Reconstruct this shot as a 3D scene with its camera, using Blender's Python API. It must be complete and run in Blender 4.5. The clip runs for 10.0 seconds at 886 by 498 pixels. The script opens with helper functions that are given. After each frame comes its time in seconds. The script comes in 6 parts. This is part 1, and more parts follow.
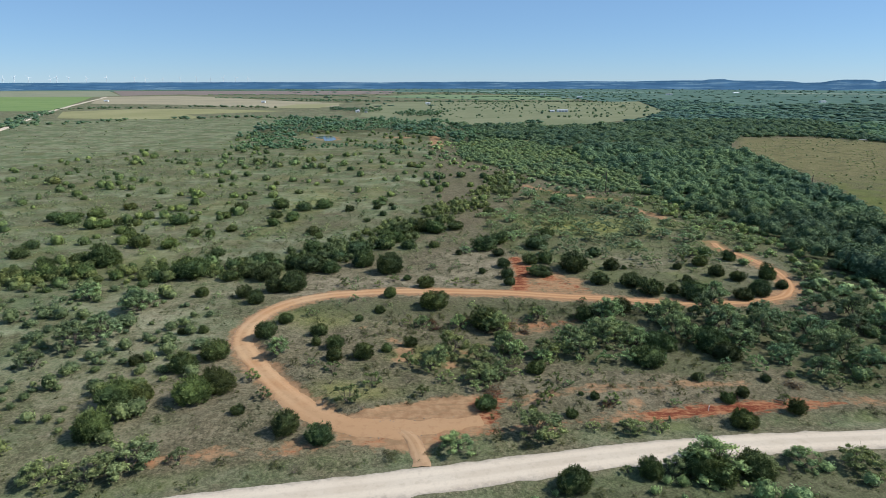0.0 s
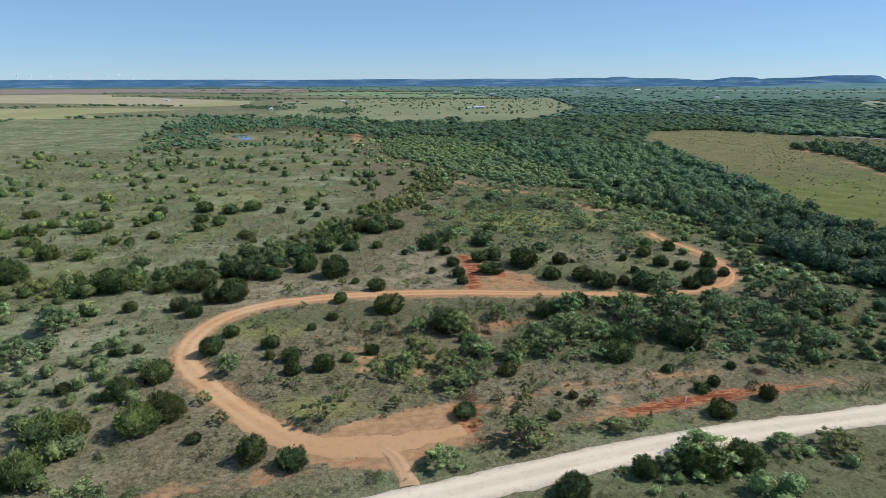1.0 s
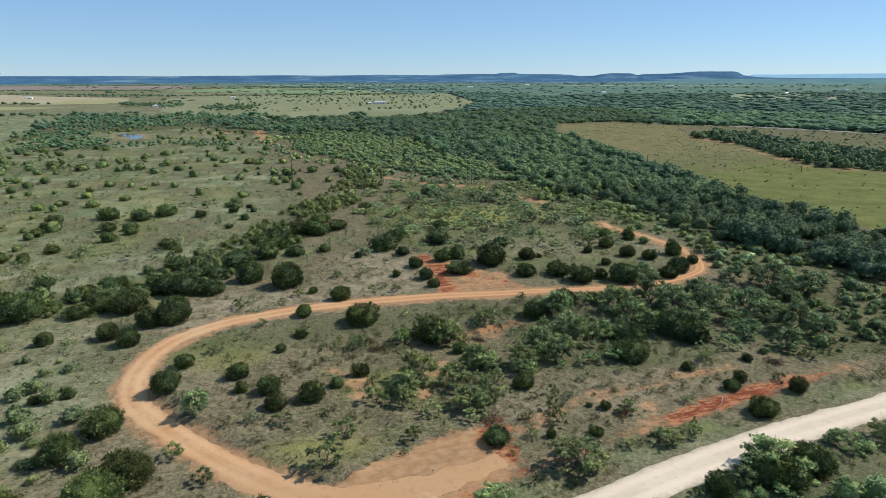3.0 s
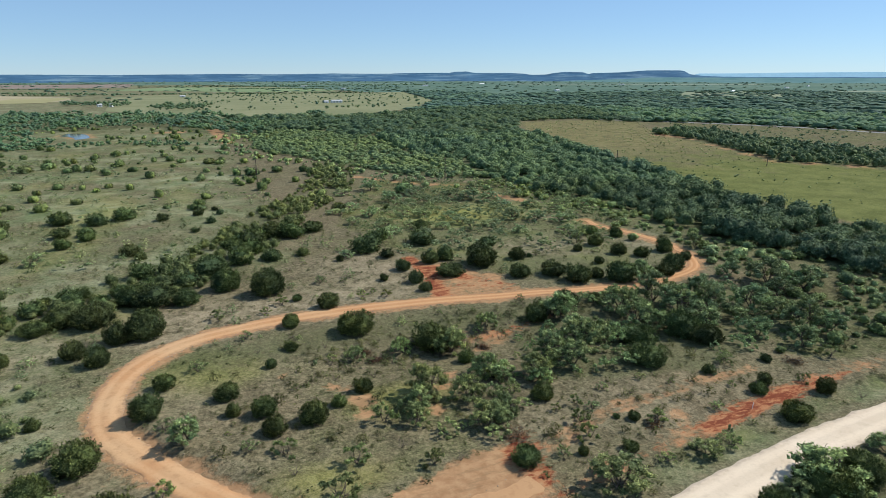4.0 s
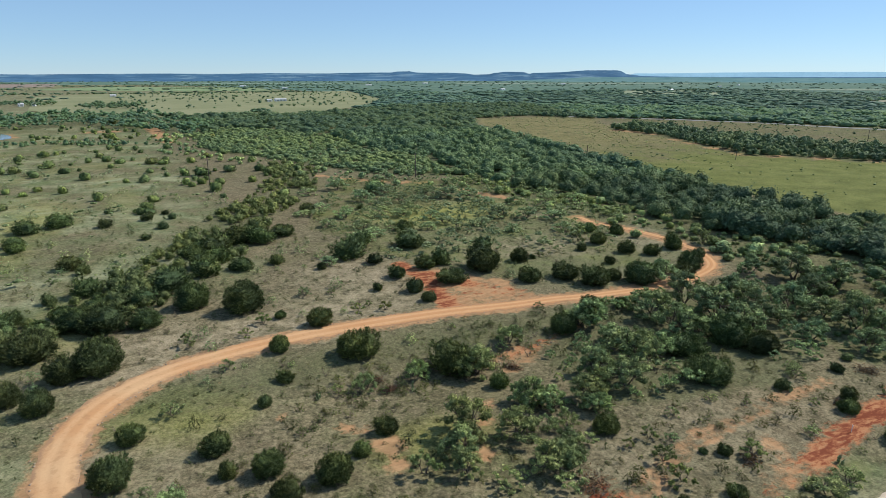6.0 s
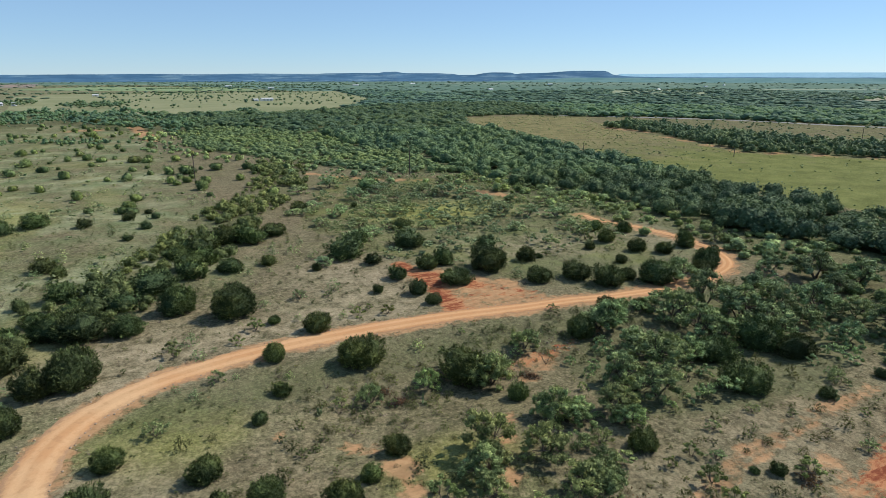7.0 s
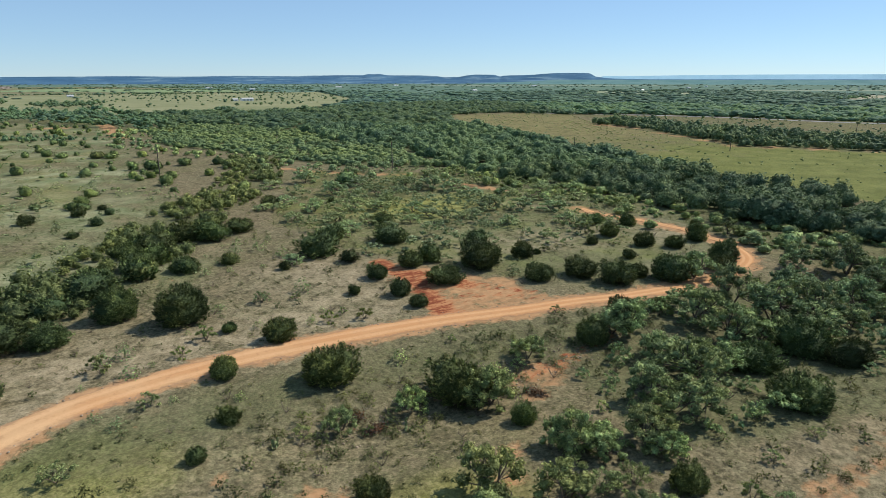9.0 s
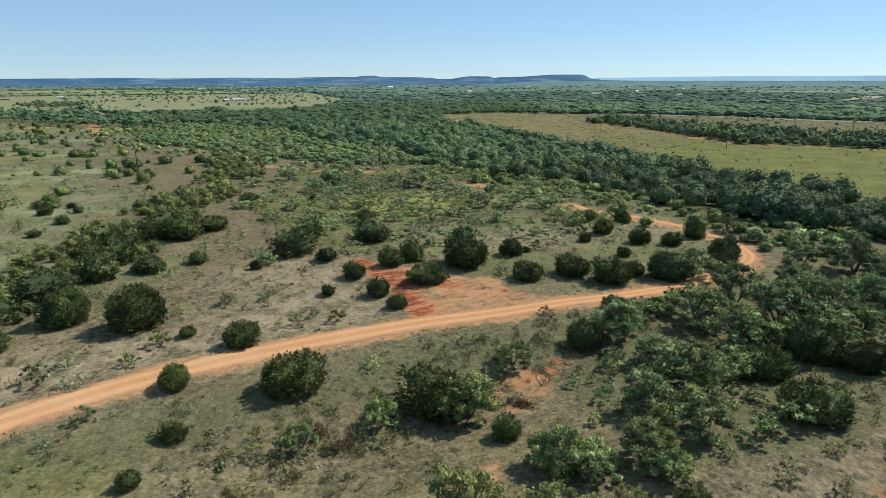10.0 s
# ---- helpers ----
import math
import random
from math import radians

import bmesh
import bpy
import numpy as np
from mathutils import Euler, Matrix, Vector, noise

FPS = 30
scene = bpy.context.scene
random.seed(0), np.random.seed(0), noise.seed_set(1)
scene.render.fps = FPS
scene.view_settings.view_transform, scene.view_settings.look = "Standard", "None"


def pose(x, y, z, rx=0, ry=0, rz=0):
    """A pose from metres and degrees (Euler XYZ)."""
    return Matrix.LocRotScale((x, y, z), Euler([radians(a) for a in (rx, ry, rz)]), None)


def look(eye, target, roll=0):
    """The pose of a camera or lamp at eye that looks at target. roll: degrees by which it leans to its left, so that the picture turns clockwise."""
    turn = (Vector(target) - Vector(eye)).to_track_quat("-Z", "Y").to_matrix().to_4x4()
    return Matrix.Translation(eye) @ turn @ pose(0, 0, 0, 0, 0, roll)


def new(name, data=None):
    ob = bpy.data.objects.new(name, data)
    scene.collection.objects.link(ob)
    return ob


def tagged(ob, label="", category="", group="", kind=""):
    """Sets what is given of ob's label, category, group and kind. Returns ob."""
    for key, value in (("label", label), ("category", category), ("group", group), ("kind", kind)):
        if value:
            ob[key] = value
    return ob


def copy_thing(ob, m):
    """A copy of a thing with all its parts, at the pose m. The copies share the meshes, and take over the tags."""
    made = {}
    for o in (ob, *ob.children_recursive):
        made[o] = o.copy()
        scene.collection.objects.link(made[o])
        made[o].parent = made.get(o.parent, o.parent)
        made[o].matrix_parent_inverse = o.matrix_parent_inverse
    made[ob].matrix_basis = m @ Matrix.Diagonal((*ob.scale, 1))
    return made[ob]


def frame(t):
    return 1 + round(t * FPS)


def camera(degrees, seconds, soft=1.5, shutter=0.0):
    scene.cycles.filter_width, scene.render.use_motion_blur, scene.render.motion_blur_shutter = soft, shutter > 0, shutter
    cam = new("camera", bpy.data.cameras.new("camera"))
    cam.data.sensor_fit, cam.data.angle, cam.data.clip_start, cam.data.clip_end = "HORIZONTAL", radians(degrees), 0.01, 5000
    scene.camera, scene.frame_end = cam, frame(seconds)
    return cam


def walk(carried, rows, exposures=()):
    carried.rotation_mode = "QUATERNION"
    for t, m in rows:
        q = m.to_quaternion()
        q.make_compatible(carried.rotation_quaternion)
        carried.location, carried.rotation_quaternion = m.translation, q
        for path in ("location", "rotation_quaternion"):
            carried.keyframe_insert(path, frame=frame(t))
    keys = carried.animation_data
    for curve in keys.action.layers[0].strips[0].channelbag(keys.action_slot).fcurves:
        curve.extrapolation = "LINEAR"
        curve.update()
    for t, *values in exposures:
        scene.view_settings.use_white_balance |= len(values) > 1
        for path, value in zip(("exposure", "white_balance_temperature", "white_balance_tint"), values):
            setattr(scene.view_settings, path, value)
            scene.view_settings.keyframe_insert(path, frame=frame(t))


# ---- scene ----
cam = camera(71.5, 10.0, soft=0.5)
METRES, EYE, TILT, LEAN, TURN = 94.0, 50.0, -15.3, 0.0, 0.0
ROWS = [
    (0.0, 0.0, 0.0, 0.0, 0.0, 0.0, -0.0),
    (0.5, -0.0424, 0.0305, 0.003, -3.72, -0.13, 1.03),
    (1.0, -0.0839, 0.0658, 0.0059, -7.67, -0.34, 2.09),
    (1.5, -0.1238, 0.1054, 0.0093, -10.33, -0.55, 2.82),
    (2.0, -0.1613, 0.1487, 0.013, -12.57, -0.76, 3.43),
    (2.5, -0.1959, 0.1952, 0.0174, -14.75, -0.96, 4.03),
    (3.0, -0.2275, 0.2445, 0.0221, -17.23, -1.2, 4.67),
    (4.5, -0.2979, 0.4024, 0.0382, -22.57, -1.79, 6.0),
    (5.0, -0.3129, 0.4563, 0.0426, -23.48, -1.87, 6.23),
    (5.5, -0.3221, 0.5098, 0.0461, -25.23, -2.06, 6.64),
    (7.0, -0.3152, 0.6493, 0.0451, -27.73, -2.27, 7.22),
    (7.5, -0.3033, 0.6898, 0.0414, -28.15, -2.27, 7.33),
    (8.0, -0.2875, 0.7271, 0.0367, -28.44, -2.25, 7.41),
    (8.5, -0.268, 0.7606, 0.0311, -28.74, -2.22, 7.49),
    (9.0, -0.2455, 0.7912, 0.0246, -29.15, -2.19, 7.59),
    (9.5, -0.2201, 0.8192, 0.0181, -29.4, -2.13, 7.67),
    (10.0, -0.1918, 0.8448, 0.0116, -29.6, -2.07, 7.73),
]
walk(cam, [(t, pose(0, 0, EYE, TILT, LEAN, TURN) @ pose(METRES * x, METRES * y, METRES * z, 90 + pitch, roll, yaw)) for t, x, y, z, yaw, pitch, roll in ROWS],
     exposures=[(0.0, -0.18, 6050, 10), (2.5, -0.07, 6300, 10), (5.0, 0.01, 6480, 10), (7.5, 0.04, 6600, 10), (10.0, 0.09, 6800, 10)])

# ---- light ----
SUN_ELEVATION, SUN_AZIMUTH = 44.0, 88.0          # azimuth clockwise from +y
world = bpy.data.worlds.new("sky")
scene.world = world
world.use_nodes = True
wn = world.node_tree
sky = wn.nodes.new("ShaderNodeTexSky")
sky.sky_type = "NISHITA"
sky.sun_disc = False
sky.sun_elevation, sky.sun_rotation = radians(SUN_ELEVATION), radians(SUN_AZIMUTH)
sky.air_density, sky.dust_density, sky.ozone_density = 0.8, 0.0, 5.0
sky.altitude = 600
tint = wn.nodes.new("ShaderNodeMix")
tint.data_type, tint.blend_type = "RGBA", "MULTIPLY"
tint.inputs["Factor"].default_value = 1.0
tint.inputs[7].default_value = (0.82, 0.92, 1.02, 1.0)
wn.links.new(sky.outputs[0], tint.inputs[6])
flat = wn.nodes.new("ShaderNodeMix")
flat.data_type = "RGBA"
flat.inputs["Factor"].default_value = 0.45
flat.inputs[7].default_value = (3.0, 4.75, 6.5, 1.0)
wn.links.new(tint.outputs[2], flat.inputs[6])
wn.links.new(flat.outputs[2], wn.nodes["Background"].inputs[0])
wn.nodes["Background"].inputs[1].default_value = 0.12
sun_data = bpy.data.lights.new("sun", "SUN")
sun_data.energy, sun_data.angle, sun_data.color = 5.5, radians(0.5), (1.0, 0.95, 0.86)
sun = new("sun", sun_data)
se, sa = radians(SUN_ELEVATION), radians(SUN_AZIMUTH)
sun.matrix_world = look((math.sin(sa) * math.cos(se) * 400, math.cos(sa) * math.cos(se) * 400, math.sin(se) * 400), (0, 0, 0))

# ---- materials ----


class Nodes:
    """A material with short calls for its nodes."""

    def __init__(self, name, rough=0.9):
        self.mat = bpy.data.materials.new(name)
        self.mat.use_nodes = True
        self.t = self.mat.node_tree
        self.bsdf = self.t.nodes["Principled BSDF"]
        self.bsdf.inputs["Roughness"].default_value = rough
        self.bsdf.inputs["Specular IOR Level"].default_value = 0.04
        self.where = self.t.nodes.new("ShaderNodeNewGeometry").outputs["Position"]

    def put(self, socket, value):
        if hasattr(value, "is_linked"):
            self.t.links.new(value, socket)
        else:
            socket.default_value = value

    def noise(self, scale, detail=4.0, rough=0.55, stretch=None):
        n = self.t.nodes.new("ShaderNodeTexNoise")
        n.inputs["Scale"].default_value, n.inputs["Detail"].default_value, n.inputs["Roughness"].default_value = scale, detail, rough
        if stretch:
            v = self.t.nodes.new("ShaderNodeVectorMath")
            v.operation = "MULTIPLY"
            v.inputs[1].default_value = stretch
            self.t.links.new(self.where, v.inputs[0])
            self.t.links.new(v.outputs[0], n.inputs["Vector"])
        else:
            self.t.links.new(self.where, n.inputs["Vector"])
        return n.outputs["Fac"]

    def ramp(self, value, low, high):
        n = self.t.nodes.new("ShaderNodeMapRange")
        n.interpolation_type = "SMOOTHSTEP"
        self.put(n.inputs[0], value)
        n.inputs[1].default_value, n.inputs[2].default_value = low, high
        return n.outputs[0]

    def mix(self, fac, a, b):
        n = self.t.nodes.new("ShaderNodeMix")
        n.data_type = "RGBA"
        self.put(n.inputs["Factor"], fac)
        for socket, c in ((n.inputs[6], a), (n.inputs[7], b)):
            self.put(socket, (*c, 1.0) if isinstance(c, tuple) else c)
        return n.outputs[2]

    def times(self, a, b):
        n = self.t.nodes.new("ShaderNodeMix")
        n.data_type, n.blend_type = "RGBA", "MULTIPLY"
        n.inputs["Factor"].default_value = 1.0
        self.put(n.inputs[6], a)
        self.put(n.inputs[7], b)
        return n.outputs[2]

    def math(self, op, a, b):
        n = self.t.nodes.new("ShaderNodeMath")
        n.operation = op
        self.put(n.inputs[0], a)
        self.put(n.inputs[1], b)
        return n.outputs[0]

    def attr(self, name):
        n = self.t.nodes.new("ShaderNodeAttribute")
        n.attribute_name = name
        return n.outputs["Fac"]

    def island(self):
        return self.t.nodes.new("ShaderNodeNewGeometry").outputs["Random Per Island"]

    def object_random(self):
        return self.t.nodes.new("ShaderNodeObjectInfo").outputs["Random"]

    def colour(self, c):
        self.put(self.bsdf.inputs["Base Color"], (*c, 1.0) if isinstance(c, tuple) else c)
        return self

    def bump(self, height, strength, distance):
        n = self.t.nodes.new("ShaderNodeBump")
        n.inputs["Strength"].default_value, n.inputs["Distance"].default_value = strength, distance
        self.put(n.inputs["Height"], height)
        self.t.links.new(n.outputs[0], self.bsdf.inputs["Normal"])
        return self

    def translucent(self, c, share):
        """Lets some light through, as thin leaves do."""
        tr = self.t.nodes.new("ShaderNodeBsdfTranslucent")
        self.put(tr.inputs[0], (*c, 1.0) if isinstance(c, tuple) else c)
        mx = self.t.nodes.new("ShaderNodeMixShader")
        mx.inputs[0].default_value = share
        self.t.links.new(self.bsdf.outputs[0], mx.inputs[1])
        self.t.links.new(tr.outputs[0], mx.inputs[2])
        self.t.links.new(mx.outputs[0], self.t.nodes["Material Output"].inputs[0])
        return self


def ground_material():
    m = Nodes("pasture", 0.95)
    big, mid, fine = m.noise(0.02, 5), m.noise(0.10, 6, 0.65), m.noise(0.8, 5, 0.6)
    speck, mottle = m.noise(2.6, 3, 0.6), m.noise(1.5, 5, 0.66)
    patch = m.noise(0.3, 6, 0.68)
    dry = m.mix(m.ramp(fine, 0.36, 0.64), (0.138, 0.122, 0.075), (0.22, 0.196, 0.127))
    green = m.mix(m.ramp(mottle, 0.38, 0.62), (0.083, 0.095, 0.04), (0.15, 0.16, 0.073))
    lush_amount = m.math("ADD", m.math("MULTIPLY", m.attr("lush"), 0.42), m.math("ADD", m.math("MULTIPLY", big, 0.55), m.math("MULTIPLY", mid, 0.6)))
    base = m.mix(m.math("MULTIPLY", m.ramp(m.math("ADD", lush_amount, m.math("MULTIPLY", patch, 0.4)), 0.73, 0.97), 0.85), dry, green)
    # tracts of greyer thatch, brown dead weeds and straw, a few metres to tens of metres wide
    tract = m.noise(0.035, 4, 0.55)
    base = m.mix(m.math("MULTIPLY", m.ramp(tract, 0.5, 0.66), 0.4), base, (0.17, 0.13, 0.083))
    base = m.mix(m.math("MULTIPLY", m.ramp(m.noise(0.19, 6, 0.66), 0.49, 0.63), 0.6), base, (0.108, 0.097, 0.06))
    base = m.mix(m.math("MULTIPLY", m.ramp(m.noise(0.13, 6, 0.64), 0.52, 0.66), 0.55), base, (0.212, 0.178, 0.112))
    base = m.mix(m.math("MULTIPLY", m.attr("fallow"), m.ramp(fine, 0.0, 0.4)), base, m.mix(m.ramp(mid, 0.4, 0.6), (0.12, 0.11, 0.06), (0.205, 0.17, 0.1)))
    # bare earth between the grass
    soil = m.mix(m.ramp(fine, 0.3, 0.7), (0.3, 0.165, 0.085), (0.4, 0.242, 0.13))
    bald = m.ramp(m.math("ADD", m.math("MULTIPLY", m.noise(0.16, 5, 0.6), 0.6), m.math("MULTIPLY", patch, 0.5)), 0.56, 0.68)
    base = m.mix(m.math("MULTIPLY", bald, 0.36), base, m.mix(0.75, soil, (0.29, 0.25, 0.18)))
    withered = m.ramp(m.math("ADD", patch, m.math("MULTIPLY", m.math("SUBTRACT", mottle, 0.5), 0.4)), 0.53, 0.68)
    base = m.mix(m.math("MULTIPLY", withered, 0.65), base, (0.092, 0.082, 0.052))
    base = m.mix(m.math("MULTIPLY", m.ramp(mottle, 0.53, 0.64), 0.5), base, (0.27, 0.22, 0.142))
    base = m.mix(m.math("MULTIPLY", m.ramp(mottle, 0.47, 0.36), 0.6), base, (0.062, 0.058, 0.033))
    # herbs, litter and straw
    herb = m.noise(0.9, 6, 0.72, (1, 1.3, 1))
    base = m.mix(m.math("MULTIPLY", m.ramp(herb, 0.56, 0.64), 0.65), base, (0.07, 0.076, 0.036))
    base = m.mix(m.math("MULTIPLY", m.ramp(speck, 0.55, 0.68), 0.45), base, (0.06, 0.053, 0.032))
    base = m.mix(m.math("MULTIPLY", m.ramp(speck, 0.45, 0.32), 0.35), base, (0.3, 0.25, 0.165))
    base = m.mix(m.math("MULTIPLY", m.attr("yellow"), m.ramp(mid, 0.28, 0.5)), base, (0.275, 0.275, 0.083))
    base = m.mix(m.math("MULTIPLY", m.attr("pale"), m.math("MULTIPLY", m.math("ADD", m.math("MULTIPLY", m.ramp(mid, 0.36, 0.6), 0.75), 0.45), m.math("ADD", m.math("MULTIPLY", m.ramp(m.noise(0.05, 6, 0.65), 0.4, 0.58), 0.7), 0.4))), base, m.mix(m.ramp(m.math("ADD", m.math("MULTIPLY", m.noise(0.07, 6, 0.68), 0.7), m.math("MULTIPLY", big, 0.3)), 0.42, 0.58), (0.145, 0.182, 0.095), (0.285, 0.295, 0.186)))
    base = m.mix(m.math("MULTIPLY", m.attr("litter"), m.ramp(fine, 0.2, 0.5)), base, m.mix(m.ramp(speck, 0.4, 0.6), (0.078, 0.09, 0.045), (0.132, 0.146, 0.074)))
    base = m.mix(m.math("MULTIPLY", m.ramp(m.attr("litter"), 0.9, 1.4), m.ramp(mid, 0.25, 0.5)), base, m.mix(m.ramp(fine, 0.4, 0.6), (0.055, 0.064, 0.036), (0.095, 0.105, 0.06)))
    base = m.mix(m.math("MULTIPLY", m.attr("sandy"), m.ramp(m.math("ADD", m.math("MULTIPLY", patch, 0.6), m.math("MULTIPLY", m.noise(0.16, 5, 0.6), 0.5)), 0.42, 0.62)), base, m.mix(m.ramp(fine, 0.35, 0.65), (0.27, 0.225, 0.155), (0.37, 0.315, 0.225)))
    # tufts and gaps over every kind of grass
    grain = m.math("ADD", m.math("MULTIPLY", m.noise(3.4, 5, 0.7), 0.5), m.math("ADD", m.math("MULTIPLY", mottle, 0.2), m.math("MULTIPLY", patch, 0.3)))
    base = m.times(base, m.mix(m.ramp(grain, 0.4, 0.6), (0.57, 0.565, 0.545), (1.06, 1.05, 1.0)))
    edge = m.math("ADD", m.math("MULTIPLY", m.math("SUBTRACT", m.noise(0.7, 6, 0.68), 0.5), 1.5), m.math("MULTIPLY", m.math("SUBTRACT", m.noise(0.17, 3), 0.5), 1.2))
    bare = m.ramp(m.math("ADD", m.attr("bare"), edge), 0.36, 0.78)
    ruts = m.noise(0.45, 5, 0.68, (0.4, 1.5, 1))
    base = m.mix(m.math("MULTIPLY", bare, 0.9), base, m.mix(m.math("MULTIPLY", m.ramp(ruts, 0.48, 0.6), 0.6), soil, (0.235, 0.145, 0.078)))
    frayed = m.math("MULTIPLY", m.math("SUBTRACT", m.noise(1.3, 6, 0.72, (0.45, 1.2, 1)), 0.5), 1.6)
    red = m.ramp(m.math("ADD", m.attr("red"), m.math("ADD", m.math("MULTIPLY", edge, 0.8), frayed)), 0.42, 0.8)
    streaks = m.noise(0.55, 5, 0.65, (0.35, 1.3, 1))
    deep = m.math("ADD", m.math("MULTIPLY", m.attr("red"), 0.38), m.math("MULTIPLY", m.math("ADD", streaks, frayed), 1.0))
    redsoil = m.mix(m.ramp(deep, 0.6, 1.0), (0.37, 0.18, 0.09), (0.29, 0.098, 0.046))
    redsoil = m.mix(m.ramp(deep, 0.74, 1.04), redsoil, (0.155, 0.038, 0.02))
    base = m.mix(m.math("MULTIPLY", red, 0.92), base, redsoil)
    base = m.mix(m.math("MULTIPLY", m.ramp(m.math("ADD", m.attr("lush"), m.math("MULTIPLY", m.math("SUBTRACT", m.noise(0.05, 6, 0.68), 0.5), 2.0)), 0.6, 1.15), 0.88), base, m.mix(m.ramp(m.math("ADD", m.math("MULTIPLY", m.noise(0.09, 6, 0.7), 0.6), m.math("MULTIPLY", m.noise(0.9, 5, 0.75), 0.4)), 0.38, 0.62), (0.078, 0.094, 0.026), (0.148, 0.16, 0.052)))
    m.colour(base)
    firm = m.math("SUBTRACT", 1.0, m.math("MULTIPLY", m.math("MAXIMUM", bare, red), 0.85))
    m.bump(m.math("MULTIPLY", m.math("ADD", fine, m.math("MULTIPLY", mottle, 0.8)), firm), 0.7, 0.16)
    return m.mat


def track_material(name, pale, dark, rut, far_tone=None, near_tone=None):
    m = Nodes(name, 0.95)
    fine, long_ = m.noise(2.2, 5, 0.7), m.noise(0.12, 4)
    base = m.mix(m.ramp(long_, 0.35, 0.65), pale, dark)
    base = m.mix(m.math("MULTIPLY", m.ramp(fine, 0.5, 0.75), 0.5), base, rut)
    base = m.mix(m.math("MULTIPLY", m.ramp(m.attr("along"), 0.3, 0.55), 0.8), base, far_tone) if far_tone else base
    base = m.mix(m.math("MULTIPLY", m.ramp(m.attr("along"), 0.17, 0.09), 0.85), base, near_tone) if near_tone else base
    streak = m.noise(0.9, 4, 0.6)
    base = m.mix(m.math("MULTIPLY", m.ramp(streak, 0.52, 0.66), 0.4), base, rut)
    across = m.math("ABSOLUTE", m.attr("across"), 0.0)
    wheel = m.math("SUBTRACT", 1.0, m.ramp(m.math("ABSOLUTE", m.math("SUBTRACT", across, 0.45), 0.0), 0.08, 0.3))
    base = m.mix(m.math("MULTIPLY", wheel, m.math("MULTIPLY", m.math("MULTIPLY", m.ramp(m.attr("along"), 0.06, 0.16), m.ramp(fine, 0.2, 0.6)), 0.45)), base, tuple(min(1.0, c * 1.22) for c in pale))
    verge = m.ramp(m.math("ADD", across, m.math("MULTIPLY", m.math("SUBTRACT", m.noise(0.8, 5, 0.7), 0.5), 0.9)), 0.72, 1.0)
    base = m.mix(m.math("MULTIPLY", verge, m.math("MULTIPLY", m.ramp(m.attr("along"), 0.1, 0.17), 0.6)), base, tuple(c * 0.55 + rut[0] * 0.12 for c in rut))
    m.colour(base)
    m.bump(fine, 0.5, 0.06)
    return m.mat


def leaf_material(name, a, b, dark, through_colour, share, relief=0.7):
    m = Nodes(name, 0.75)
    m.bsdf.inputs["Specular IOR Level"].default_value = 0.12
    c = m.mix(m.island(), a, b)
    c = m.mix(m.ramp(m.noise(0.55, 3), 0.4, 0.7), c, dark)
    tree = m.mix(m.ramp(m.noise(0.16, 3), 0.35, 0.65), (0.8, 0.86, 0.87), (1.14, 1.12, 0.92))
    c = m.times(c, tree)
    c = m.times(c, m.mix(m.ramp(m.noise(0.013, 3), 0.38, 0.62), (0.85, 0.9, 0.88), (1.2, 1.16, 0.92)))
    hue = m.t.nodes.new("ShaderNodeHueSaturation")
    m.put(hue.inputs["Value"], m.math("ADD", m.math("MULTIPLY", m.object_random(), 0.5), 0.75))
    m.put(hue.inputs["Hue"], m.math("ADD", m.math("MULTIPLY", m.object_random(), 0.04), 0.48))
    m.t.links.new(c, hue.inputs["Color"])
    m.colour(hue.outputs[0])
    m.bump(m.noise(2.6, 4, 0.75), 1.0, relief)
    if share:
        m.translucent(through_colour, share)
    return m.mat


def bark_material():
    m = Nodes("bark", 0.9)
    m.colour(m.mix(m.noise(9.0, 4, 0.6, (1, 1, 0.2)), (0.07, 0.055, 0.042), (0.19, 0.16, 0.13)))
    m.bump(m.noise(14.0, 4, 0.6, (1, 1, 0.2)), 0.6, 0.03)
    return m.mat


def plain_material(name, colour, rough=0.7, vary=0.15, scale=0.5):
    m = Nodes(name, rough)
    m.colour(m.mix(m.noise(scale, 4), tuple(c * (1 - vary) for c in colour), tuple(min(1, c * (1 + vary)) for c in colour)))
    return m.mat


def far_field_material(name, a, b):
    m = Nodes(name, 0.95)
    c = m.mix(m.ramp(m.noise(0.01, 5, 0.6), 0.35, 0.65), a, b)
    c = m.mix(m.math("MULTIPLY", m.ramp(m.noise(0.15, 4, 0.7), 0.5, 0.7), 0.4), c, tuple(v * 0.55 for v in a))
    m.colour(c)
    return m.mat


def hazy_ridge_material():
    """Distant woods with haze blue put into the colours, and pale strips of cleared land along the slope."""
    m = Nodes("haze_blue_ridge_woods", 0.95)
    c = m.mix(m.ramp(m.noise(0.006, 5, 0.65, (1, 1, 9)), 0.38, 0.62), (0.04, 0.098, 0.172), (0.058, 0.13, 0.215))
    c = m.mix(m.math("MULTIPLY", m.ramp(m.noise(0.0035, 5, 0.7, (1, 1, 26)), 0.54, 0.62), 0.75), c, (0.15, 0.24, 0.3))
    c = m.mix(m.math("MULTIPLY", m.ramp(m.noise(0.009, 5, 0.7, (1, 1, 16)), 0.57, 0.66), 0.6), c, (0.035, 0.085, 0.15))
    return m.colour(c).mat


